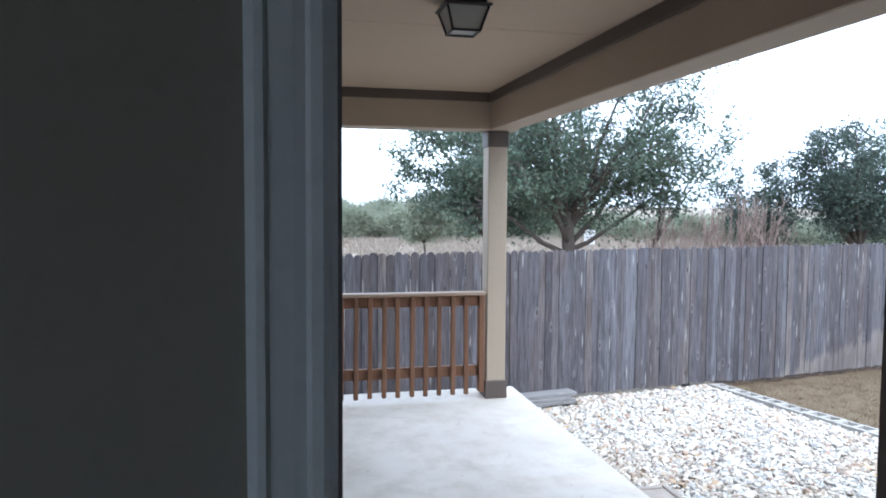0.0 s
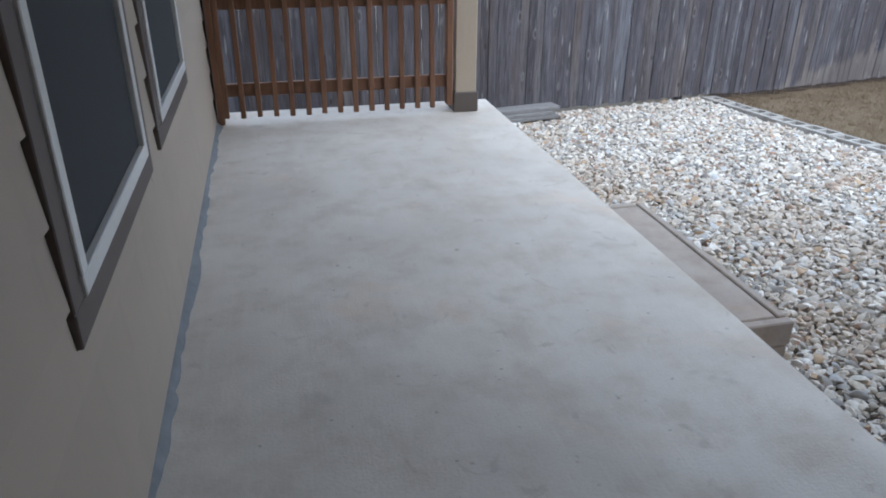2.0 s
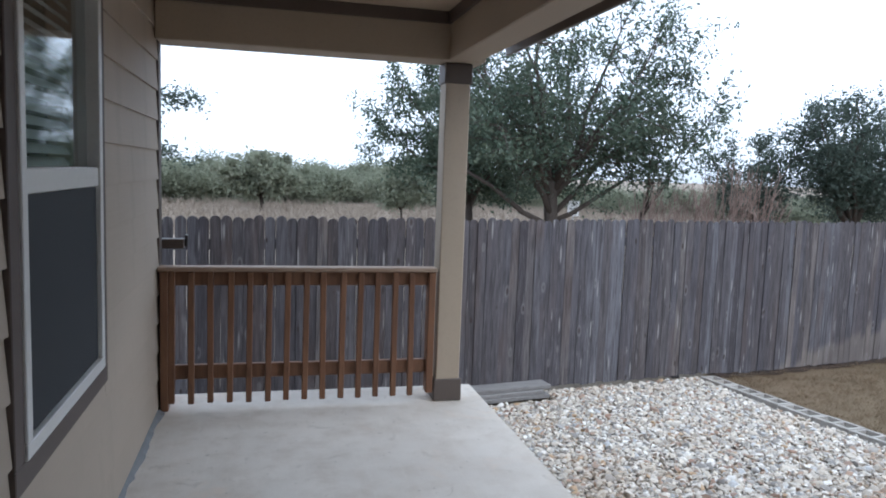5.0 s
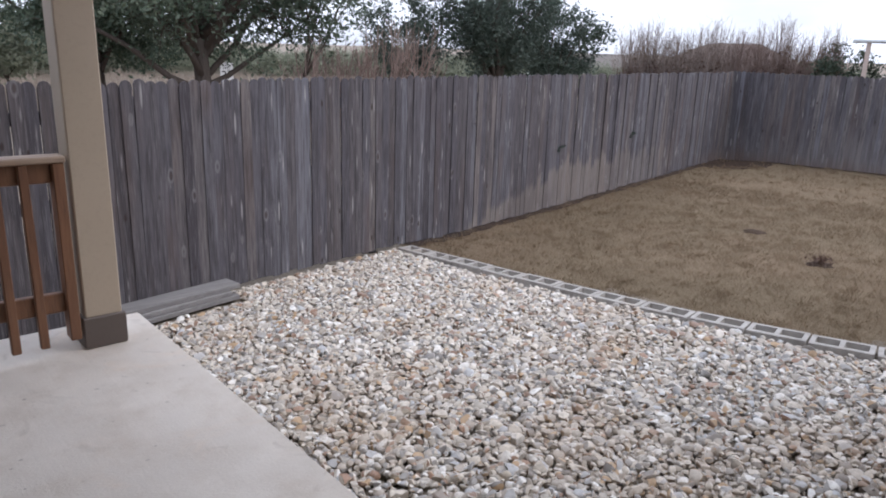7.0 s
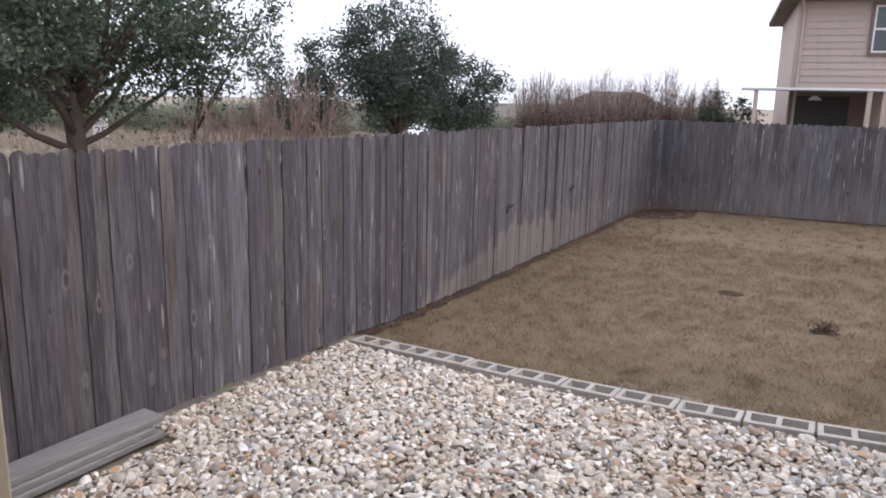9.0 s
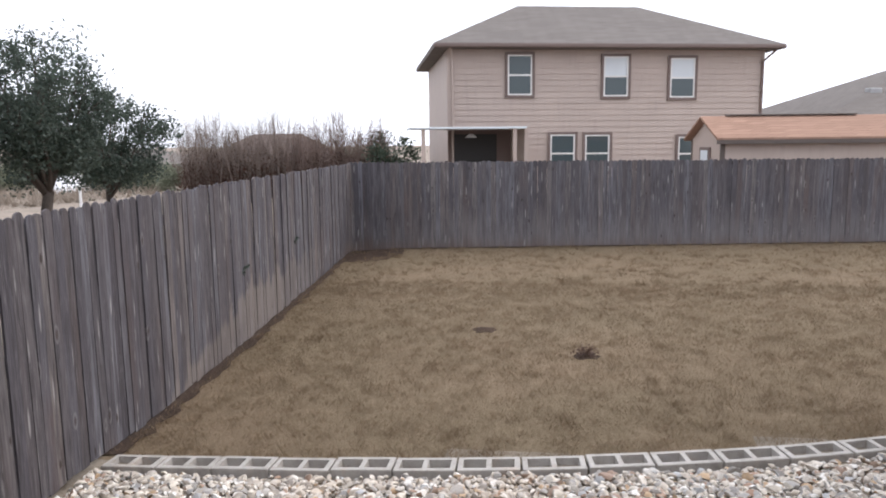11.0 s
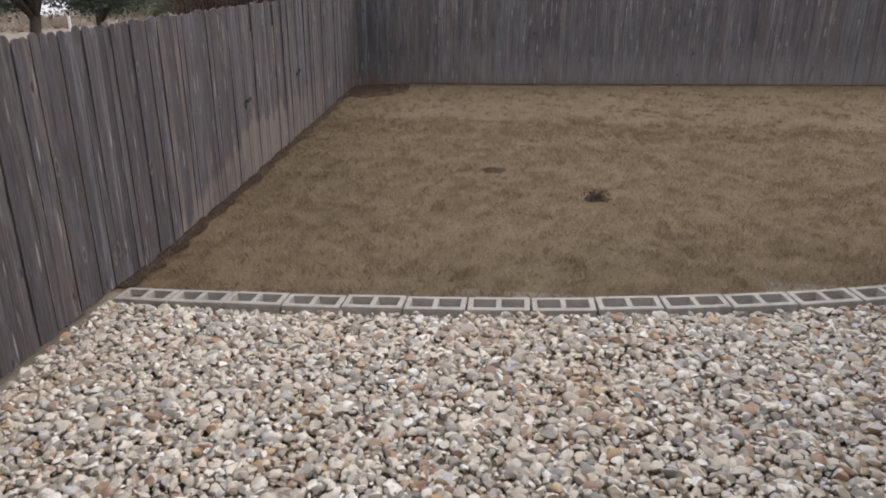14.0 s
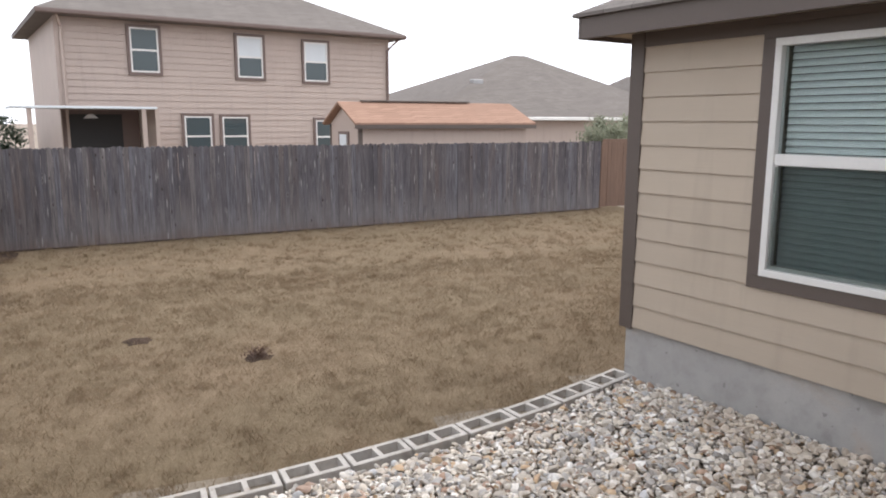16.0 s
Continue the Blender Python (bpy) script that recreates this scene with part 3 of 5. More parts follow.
wall_door = part("wall_door", wall_with_holes("y", -0.62, 0.18, -1.6, 2.45, -0.6, 2.62, [(0.140, 0.830, 0.02, 2.08)], M_TANFLAT), M_TANFLAT)
tagged(wall_door, "tan wall with the back door opening", "wall", kind="structure")
part("siding_board", boxes((WX + 0.02, -0.438, 0.03, 0.055, -0.42, 2.6)), M_TAN, wall_door)
lap_wall(wall_door, Matrix(((-1, 0, 0, 2.30), (0, -1, 0, -0.44), (0, 0, 1, 0), (0, 0, 0, 1))), 0.0, 1.33, 0.025, 2.60, [])
# the room behind the door
wall_room = part("wall_room", boxes((-1.6, -4.1, -0.1, -1.5, -3.5, 2.6), (-1.6, -2.0, -0.1, -1.5, -0.63, 2.6), (-1.6, -3.5, -0.1, -1.5, -2.0, 0.9), (-1.6, -3.5, 2.2, -1.5, -2.0, 2.6), (2.4, -4.1, -0.1, 2.5, -0.63, 2.6), (-1.6, -4.2, -0.1, 2.5, -4.1, 2.6)), M_ROOMWALL)
tagged(wall_room, "plain dim interior walls behind the door", "wall", kind="structure")
part("wall_lining", boxes((-1.5, -0.645, 0.02, 0.112, -0.622, 2.5), (0.862, -0.645, 0.02, 2.4, -0.622, 2.5), (0.112, -0.645, 2.13, 0.862, -0.622, 2.5)), M_ROOMWALL, wall_room)
tagged(part("floor", boxes((-1.6, -4.2, -0.1, 2.5, -0.40, 0.02)), m_wood("interior_floor_boards", (0.2, 0.13, 0.08), (0.15, 0.1, 0.06), (0.08, 0.05, 0.03))), "dim wooden interior floor", "floor", kind="structure")
tagged(part("ceiling_room", boxes((-1.6, -4.2, 2.5, 2.5, -0.63, 2.6)), M_ROOMWALL), "plain interior ceiling", "ceiling", kind="structure")

# door frame
door = thing("door_1", "open back door frame with white casing and dark weatherstrip", "door frame", kind="structure")


def casing(x0, x1, flip):
    """Moulded interior casing, upright, with a stepped profile."""
    w = x1 - x0
    prof = [(0, 0), (0, 0.010), (0.12, 0.016), (0.22, 0.016), (0.27, 0.012), (0.55, 0.010), (0.70, 0.008), (0.76, 0.011), (0.90, 0.011), (1.0, 0.006), (1.0, 0)]
    pts = [((x0 + w * (1 - a if flip else a)), -0.645 - b) for a, b in prof]
    n = len(pts)
    v = [(x, y, z) for z in (0.02, 2.14) for x, y in pts]
    f = [(i, (i + 1) % n, n + (i + 1) % n, n + i) for i in range(n)]
    f += [tuple(range(n)), tuple(range(n, 2 * n))[::-1]]
    return MB().add(v, f)


part("casing", casing(0.112, 0.165, False), M_CASING, door, "white moulded interior casing")
part("casing", casing(0.806, 0.862, True), M_CASING, door)
part("head_casing", boxes((0.165, -0.659, 2.083, 0.806, -0.646, 2.14), c=0.003), M_CASING, door)
part("jamb", boxes((0.141, -0.643, 0.021, 0.170, -0.479, 2.08), c=0.004), M_CASING, door, "white inner jamb")
part("weatherstrip", boxes((0.141, -0.478, 0.021, 0.186, -0.420, 2.08), c=0.004), M_RUBBER, door, "dark brown weatherstripped jamb")
part("weatherstrip", boxes((0.806, -0.515, 0.021, 0.829, -0.445, 2.08), c=0.004), M_RUBBER, door)
part("jamb", boxes((0.815, -0.644, 0.021, 0.829, -0.516, 2.08), c=0.003), M_CASING, door, "white inner jamb")
part("weatherstrip", boxes((0.187, -0.643, 2.04, 0.805, -0.445, 2.079), c=0.004), M_RUBBER, door)
part("strike_plate", boxes((0.1702, -0.53, 1.06, 0.173, -0.495, 1.12), c=0.001), M_STEEL, door, "small metal strike plate")
part("brick_mould", boxes((0.056, -0.4435, 0.0, 0.140, -0.378, 2.17), (0.140, -0.419, 0.0, 0.190, -0.378, 2.17), c=0.003), M_BROWN, door, "dark brown outer trim")
part("brick_mould", boxes((0.826, -0.4435, 0.0, 0.93, -0.397, 2.17), c=0.004), M_BROWN, door)
part("brick_mould", boxes((0.191, -0.4435, 2.06, 0.825, -0.40, 2.17), c=0.004), M_BROWN, door)
part("threshold", boxes((0.191, -0.62, 0.0205, 0.781, -0.42, 0.035), c=0.004), M_STEEL, door, "metal threshold")


def make_window(name, label, w, h, mid, trim, at, rz, blinds, kind="structure"):
    """A single-hung window in a wall whose outward side is -y; origin at the middle of its sill."""
    win = thing(name, label, "window", kind=kind, at=at, rz=rz)
    a = w / 2
    t = trim
    part("trim_board", boxes((-a - t, -0.026, -t, a + t, 0.0, 0), c=0.003), M_BROWN, win, "dark brown trim board")
    part("trim_board", boxes((-a - t, -0.026, h, a + t, 0.0, h + t), c=0.003), M_BROWN, win)
    part("trim_board", boxes((-a - t, -0.026, 0, -a, 0.0, h), c=0.003), M_BROWN, win)
    part("trim_board", boxes((a, -0.026, 0, a + t, 0.0, h), c=0.003), M_BROWN, win)
    fr = 0.045
    part("window_frame", boxes((-a, -0.034, 0, a, 0.05, fr), (-a, -0.034, h - fr, a, 0.05, h), (-a, -0.034, fr, -a + fr, 0.05, h - fr), (a - fr, -0.034, fr, a, 0.05, h - fr), c=0.003), M_WHITE, win, "white vinyl window frame")
    part("meeting_rail", boxes((-a + fr, -0.026, mid - 0.035, a - fr, 0.04, mid + 0.035), c=0.004), M_WHITE, win)
    up = part("pane", boxes((-a + fr, 0.012, mid + 0.035, a - fr, 0.018, h - fr)), M_GLASS, win, "reflective upper pane")
    lo = part("pane", boxes((-a + fr, 0.022, fr, a - fr, 0.028, mid - 0.035)), M_GLASS, win)
    up.visible_shadow = lo.visible_shadow = False
    part("sash", boxes((-a + fr, -0.012, fr, a - fr, 0.02, fr + 0.03), (-a + fr, -0.012, fr + 0.03, -a + fr + 0.022, 0.02, mid - 0.035), (a - fr - 0.022, -0.012, fr + 0.03, a - fr, 0.02, mid - 0.035), c=0.002), M_WHITE, win)
    if not blinds:
        part("screen", boxes((-a + fr + 0.003, -0.0175, fr + 0.003, a - fr - 0.003, -0.0145, mid - 0.038)), M_SCREEN, win, "dark mesh insect screen")
    z = fr + 0.02
    k = 0
    slat = MB()
    for s in range(5):
        u = s / 4
        slat.v += [(-a + 0.05, -0.02 + 0.04 * u, 0.012 * (u - 0.5) + 0.005 * math.sin(u * 3.14)), (a - 0.05, -0.02 + 0.04 * u, 0.012 * (u - 0.5) + 0.005 * math.sin(u * 3.14))]
    slat.f = [(2 * s, 2 * s + 1, 2 * s + 3, 2 * s + 2) for s in range(4)]
    low = slat.mesh("blind_slat", M_BLIND, True)
    while z < h - fr:
        ob = part("blind_slat", low, M_BLIND, win)
        ob.matrix_basis = pose(0, 0.085, z, 52 if blinds else 35, 0, 0)
        z += 0.043
    # near-black box paints the dark, unlit room behind the panes
    part("painted_room_shade", boxes((-a - 0.02, 0.17, -0.02, a + 0.02, 0.18, h + 0.02), (-a - 0.02, 0.05, -0.02, -a - 0.002, 0.17, h + 0.02), (a + 0.002, 0.05, -0.02, a + 0.02, 0.17, h + 0.02), (-a, 0.05, -0.02, a, 0.17, -0.002), (-a, 0.05, h + 0.002, a, 0.17, h + 0.02)), M_DARK, win)
    return win


make_window("window_1", "white patio window with dark screen and brown trim", 0.93, 1.45, 0.745, 0.078, (WX, 1.255, 0.70), 90, False)
make_window("window_2", "white patio window with dark screen and brown trim", 0.95, 1.45, 0.745, 0.078, (WX, 2.575, 0.70), 90, False)

# slab, step, ceiling, beams
slab = part("floor_patio", boxes((WX - 0.12, -0.42, -0.75, 2.112, 4.93, 0.0), c=0.012), M_SLAB)
tagged(slab, "pale mottled concrete patio slab with faint stains", "patio", kind="structure")
step = thing("patio_step", "low tan concrete step beside the patio slab", "step", at=(2.114, 0, 0))
part("tread", boxes((0.004, 1.60, -0.24, 0.302, 2.845, -0.130), c=0.006), M_STEP, step)
part("rim", boxes((0.310, 1.60, -0.24, 0.350, 2.90, -0.128), c=0.006), M_STEP, step, "raised concrete rim with a dark joint")
part("rim", boxes((0.004, 1.545, -0.24, 0.350, 1.592, -0.128), c=0.006), M_STEP, step)
part("rim", boxes((0.004, 2.853, -0.24, 0.302, 2.90, -0.128), c=0.006), M_STEP, step)
part("riser_block", boxes((0.006, 1.55, -0.70, 0.346, 2.895, -0.241), c=0.008), M_STEP, step)
CZ = 2.49
tagged(part("ceiling_patio", boxes((WX, -0.44, CZ, 1.80, 4.50, CZ + 0.02), (WX, -0.44, CZ - 0.0015, 1.80, 2.445, CZ - 0.0002), (WX, 2.455, CZ - 0.0015, 1.80, 4.50, CZ - 0.0002)), M_CEIL), "tan painted patio ceiling panels with seams", "ceiling", kind="structure")
tagged(part("beam_front", boxes((WX + 0.02, 4.49, 2.20, 2.00, 4.74, 2.60), c=0.006), M_TANFLAT), "tan boxed beam over the railing", "beam", kind="structure")
tagged(part("beam_side", boxes((1.765, -0.44, 2.201, 1.955, 4.489, 2.60), c=0.006), M_TANFLAT), "tan boxed beam along the patio edge", "beam", kind="structure")
tagged(part("trim_ceiling", boxes((WX, 4.466, CZ - 0.075, 1.742, 4.488, CZ - 0.002), (1.742, -0.42, CZ - 0.075, 1.763, 4.488, CZ - 0.002), (WX, -0.438, CZ - 0.06, 1.742, -0.418, CZ - 0.002), c=0.002), M_BROWN), "dark brown trim under the patio ceiling", "trim", kind="structure")
roof = part("roof_patio", MB().add([(-2.4, -0.5, 3.7), (2.32, -0.5, 2.42), (2.32, 5.02, 2.42), (-2.4, 5.02, 3.7), (-2.4, -0.5, 3.78), (2.35, -0.5, 2.50), (2.35, 5.05, 2.50), (-2.4, 5.05, 3.78)],
                                   [(0, 1, 2, 3), (7, 6, 5, 4), (0, 4, 5, 1), (1, 5, 6, 2), (2, 6, 7, 3), (3, 7, 4, 0)]), M_SHING)
tagged(roof, "grey-brown shingled roof over the patio", "roof", kind="structure")
part("fascia", boxes((2.30, -0.5, 2.34, 2.325, 5.03, 2.49), c=0.003), M_BROWN, roof)
part("soffit", boxes((1.957, -0.44, 2.405, 2.30, 5.0, 2.415)), M_TANFLAT, roof)
part("gable_board", boxes((-2.4, 4.742, 2.42, 2.0, 4.762, 2.60)), M_TANFLAT, roof)

# porch post
post = thing("porch_post", "tan boxed porch post with brown base and cap", "post", at=(1.848, 4.655, 0))
part("shaft", boxes((-0.080, -0.080, 0.0, 0.080, 0.080, 2.199), c=0.006), M_TANFLAT, post)
part("base_trim", boxes((-0.094, -0.094, 0.001, 0.094, 0.094, 0.150), c=0.006), M_BROWN, post, "dark brown base trim")
part("cap_trim", boxes((-0.090, -0.090, 2.070, 0.090, 0.090, 2.198), c=0.006), M_BROWN, post, "dark brown cap trim")

# railing
rail = thing("railing", "reddish-brown stained wooden porch railing with thirteen balusters", "railing", at=(0, 4.60, 0))
part("handrail", boxes((0.045, -0.050, 0.862, 1.752, 0.055, 0.890), c=0.006), M_RAILCAP, rail, "worn paler handrail board")
part("end_post", boxes((0.060, -0.040, 0.003, 0.105, 0.045, 0.861), c=0.004), M_RAIL, rail)
part("end_post", boxes((1.700, -0.040, 0.06, 1.745, 0.045, 0.861), c=0.004), M_RAIL, rail)
part("top_rail", boxes((0.106, 0.0, 0.772, 1.699, 0.038, 0.861), c=0.004), M_RAIL, rail)
part("bottom_rail", boxes((0.106, 0.0, 0.190, 1.699, 0.038, 0.279), c=0.004), M_RAIL, rail)
me = boxes((-0.018, -0.036, 0.045, 0.018, -0.001, 0.861), c=0.004).mesh("baluster", M_RAIL)
for i in range(14):
    ob = part("baluster", me, M_RAIL, rail)
    ob.matrix_basis = pose(0.122 + i * 0.1134, 0, random.uniform(-0.006, 0.004), 0, random.uniform(-0.5, 0.5), random.uniform(-4, 4))

# ceiling lantern
lamp = thing("ceiling_light", "black flush-mounted lantern with frosted panes, unlit", "ceiling light", at=(0.905, 1.99, CZ - 0.002))
part("canopy", boxes((-0.085, -0.085, -0.028, 0.085, 0.085, 0), c=0.006), M_BLACK, lamp)
part("roof_plate", boxes((-0.105, -0.105, -0.040, 0.105, 0.105, -0.0285), c=0.004), M_BLACK, lamp)


def frustum(a0, a1, z0, z1):
    v = [(s * a0, t * a0, z0) for s, t in ((-1, -1), (1, -1), (1, 1), (-1, 1))] + [(s * a1, t * a1, z1) for s, t in ((-1, -1), (1, -1), (1, 1), (-1, 1))]
    return MB().add(v, [(3, 2, 1, 0), (4, 5, 6, 7)] + [(i, (i + 1) % 4, 4 + (i + 1) % 4, 4 + i) for i in range(4)])


part("glass", frustum(0.058, 0.088, -0.135, -0.041), M_LENS, lamp, "frosted glass panes")
for s, t in ((-1, -1), (1, -1), (1, 1), (-1, 1)):
    part("corner_bar", MB().tube([(s * 0.09, t * 0.09, -0.041), (s * 0.060, t * 0.060, -0.137)], [0.006, 0.006], 5), M_BLACK, lamp)
part("bottom_frame", boxes((-0.065, -0.065, -0.143, 0.065, -0.053, -0.134), (-0.065, 0.053, -0.143, 0.065, 0.065, -0.134), (-0.065, -0.053, -0.143, -0.053, 0.053, -0.134), (0.053, -0.053, -0.143, 0.065, 0.053, -0.134), c=0.002), M_BLACK, lamp)

# ---------------- the wing with the blind-hung window ----------------
WING = (6.65, 1.20, 0.0)
WROT = 18.5
M_WING = pose(*WING, 0, 0, WROT)
wing = thing("wall_wing", "tan lap-sided wing of the house on a bare concrete foundation", "wall", kind="structure", at=WING, rz=WROT)
hole = (-2.20, -1.12, 0.58, 2.04)
part("sheathing", wall_with_holes("y", -0.16, 0.16, -4.2, -0.001, 0.0, 2.16, [hole], M_TANFLAT), M_TANFLAT, wing)
part("sheathing", boxes((-0.16, -5.0, 0.0, 0.0, -0.161, 2.16)), M_TANFLAT, wing)
part("foundation", boxes((-4.2, -5.0, -0.75, -0.01, -0.012, -0.001), c=0.01), M_FOUND, wing, "bare grey concrete foundation")
# near-black backing paints the wing's hollow inside dark
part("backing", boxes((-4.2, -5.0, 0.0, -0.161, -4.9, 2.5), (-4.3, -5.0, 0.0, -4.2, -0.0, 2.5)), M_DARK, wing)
lap_wall(wing, Matrix(((-1, 0, 0, 0), (0, -1, 0, 0), (0, 0, 1, 0), (0, 0, 0, 1))), 0.10, 4.2, -0.005, 2.12, [(1.03, 2.29, 0.50, 2.15)])
lap_wall(wing, Matrix(((0, 1, 0, 0), (-1, 0, 0, 0), (0, 0, 1, 0), (0, 0, 0, 1))), 0.10, 5.0, -0.005, 2.19, [])
part("corner_board", boxes((-0.10, -0.0, -0.02, 0.024, 0.026, 2.17), c=0.003), M_BROWN, wing, "dark brown corner board")
part("corner_board", boxes((0.0, -0.10, -0.02, 0.024, -0.0005, 2.17), c=0.003), M_BROWN, wing)
win3 = make_window("window_3", "white window with half-tilted white blinds and brown trim", 1.08, 1.46, 0.735, 0.085, (0, 0, 0), 0, True)
win3.matrix_world = M_WING @ pose(-1.66, 0, 0.58, 0, 0, 180)
part("screen", boxes((-0.49, -0.0175, 0.05, 0.49, -0.0155, 0.69)), m_glass("screen_tinted_glass", (0.66, 0.72, 0.71), 0.1), win3)
wroof = thing("roof_wing", "grey-brown shingled hip roof with brown fascia", "roof", kind="structure", at=(WING[0], WING[1], -0.05), rz=WROT)
part("soffit", boxes((-4.3, -0.0, 2.225, 0.27, 0.27, 2.24), (0.0, -5.3, 2.225, 0.27, -0.0005, 2.24)), M_TANFLAT, wroof)
part("fascia", boxes((-4.3, 0.272, 2.19, 0.272, 0.297, 2.345), (0.273, -5.3, 2.19, 0.298, 0.297, 2.345), c=0.003), M_BROWN, wroof, "dark brown fascia board")
part("frieze_board", boxes((-4.2, 0.0, 2.12, -0.10, 0.022, 2.224), c=0.003), M_BROWN, wroof)
part("shingles", MB().add([(-4.4, 0.33, 2.345), (0.33, 0.33, 2.345), (0.33, -5.4, 2.345), (-4.4, -5.4, 2.345), (-4.4, -2.5, 3.72), (-2.5, -2.5, 3.72),
                           (-4.4, 0.33, 2.37), (0.33, 0.33, 2.37), (0.33, -5.4, 2.37), (-4.4, -5.4, 2.37)],
                          [(3, 2, 1, 0), (0, 1, 7, 6), (1, 2, 8, 7), (6, 7, 5, 4), (7, 8, 5), (8, 9, 4, 5), (9, 3, 0, 6), (9, 6, 4), (2, 3, 9, 8)]), M_SHING, wroof)

# ---------------- neighbours ----------------
def n_window(parent, u, z0, z1, w, pale_top, out=0.0):
    """A far window with frame, sill and two panes on a wall that faces -y."""
    win = part("window", boxes((u, out - 0.05, z0, u + w, out - 0.001, z0 + 0.09), (u, out - 0.05, z1 - 0.09, u + w, out - 0.001, z1), (u, out - 0.05, z0 + 0.09, u + 0.09, out - 0.001, z1 - 0.09), (u + w - 0.09, out - 0.05, z0 + 0.09, u + w, out - 0.001, z1 - 0.09)), M_NTRIM, parent, "brown-trimmed window")
    mid = (z0 + z1) / 2
    part("frame", boxes((u + 0.09, out - 0.04, z0 + 0.09, u + w - 0.09, out - 0.002, z0 + 0.14), (u + 0.09, out - 0.04, z1 - 0.14, u + w - 0.09, out - 0.002, z1 - 0.09), (u + 0.09, out - 0.04, z0 + 0.14, u + 0.14, out - 0.002, z1 - 0.14),
                        (u + w - 0.14, out - 0.04, z0 + 0.14, u + w - 0.09, out - 0.002, z1 - 0.14), (u + 0.14, out - 0.04, mid - 0.03, u + w - 0.14, out - 0.002, mid + 0.03)), M_WHITE, win)
    part("pane", boxes((u + 0.14, out - 0.02, z0 + 0.14, u + w - 0.14, out - 0.003, mid - 0.03)), M_NGLASS, win)
    # pale upper pane paints a grey-blue reflection on the glass
    part("pane", boxes((u + 0.14, out - 0.02, mid + 0.03, u + w - 0.14, out - 0.003, z1 - 0.14)), M_NPALE if pale_top else M_NGLASS, win)


def hip_roof(x0, x1, y0, y1, z, rise, inset0, inset1, thick=0.16):
    ym = (y0 + y1) / 2
    v = [(x0, y0, z), (x1, y0, z), (x1, y1, z), (x0, y1, z), (x0, y0, z + thick), (x1, y0, z + thick), (x1, y1, z + thick), (x0, y1, z + thick), (x0 + inset0, ym, z + thick + rise), (x1 - inset1, ym, z + thick + rise)]
    return MB().add(v, [(3, 2, 1, 0), (0, 1, 5, 4), (1, 2, 6, 5), (2, 3, 7, 6), (3, 0, 4, 7), (4, 5, 9, 8), (5, 6, 9), (6, 7, 8, 9), (7, 4, 8)])


house = thing("house", "two-storey pinkish-tan lap-sided house with a grey hip roof", "house", at=(26.0, 9.64, -0.62), rz=-71)
H = 0.62
part("wall", boxes((0.42, 0, 0, 11.75, 7.4, 4.66 + H)), M_NTAN, house)
zz = 0.0
while zz < 4.5 + H:
    ob = part("siding_board", lap(0.50, 11.67, zz, zz + 0.2, 0.034, 0.010), M_NTAN, house)
    zz += 0.2
for u in (0.40, 11.65):
    part("corner_board", boxes((u, -0.045, 0, u + 0.12, -0.036, 4.7 + H)), M_NTAN, house)
part("downspout", MB().tube([(0.58, -0.08, 0.0), (0.58, -0.08, 4.3 + H), (0.45, -0.4, 4.68 + H)], [0.045] * 3, 6), M_NTAN, house)
part("downspout", MB().tube([(11.69, -0.08, 0.0), (11.69, -0.08, 4.2 + H), (11.98, -0.42, 4.58 + H)], [0.05] * 3, 6), M_NTRIM, house)
rf = part("roof", hip_roof(-0.08, 12.25, -0.5, 7.9, 4.60 + H, 1.95, 3.7, 3.8), M_SHING, house)
part("gutter", boxes((-0.09, -0.60, 4.61 + H, 12.25, -0.505, 4.74 + H), c=0.02), M_NTRIM, rf, "brown eaves gutter")
n_window(house, 2.40, 2.97 + H, 4.51 + H, 1.03, False, -0.036)
n_window(house, 5.79, 2.92 + H, 4.46 + H, 1.06, True, -0.036)
n_window(house, 8.20, 2.87 + H, 4.41 + H, 1.08, True, -0.036)
n_window(house, 3.92, 0.30 + H, 1.80 + H, 1.06, False, -0.036)
n_window(house, 5.17, 0.30 + H, 1.78 + H, 1.06, False, -0.036)
n_window(house, 8.58, 0.30 + H, 1.68 + H, 0.95, False, -0.036)
# Brown soffit paints the shadow under the porch roof.
pr = part("porch_roof", boxes((-0.98, -2.38, 1.90 + H, 2.62, -0.04, 1.93 + H)), M_NTRIM, house, "flat porch roof, soffit coloured dark for the shadow below")
part("porch_fascia", boxes((-1.0, -2.42, 1.88 + H, 2.64, -2.385, 1.95 + H), (-1.02, -2.384, 1.88 + H, -0.985, -0.04, 1.95 + H), c=0.01), M_NPALE, pr, "thin pale fascia")
for u in (-0.62, 2.28):
    part("porch_post", boxes((u - 0.06, -2.36, 0, u + 0.06, -2.24, 1.899 + H)), M_NTAN, house)
part("porch_wall", boxes((2.62, -2.2, 0, 2.72, -0.04, 1.89 + H)), M_NTAN, house)
part("porch_back", boxes((0.43, -0.075, 0, 2.6, -0.037, 1.88 + H)), M_NTRIM, house)
# Near-black door colour holds the shade inside the porch.
part("patio_door", boxes((0.6, -0.10, 0.1, 2.1, -0.076, 1.75 + H)), M_DARK, house, "dark sliding patio door with the porch shade in its colour")
part("porch_lamp", frustum(0.18, 0.06, 1.62 + H, 1.74 + H), M_WHITE, house).matrix_basis = pose(1.0, -1.5, 0)

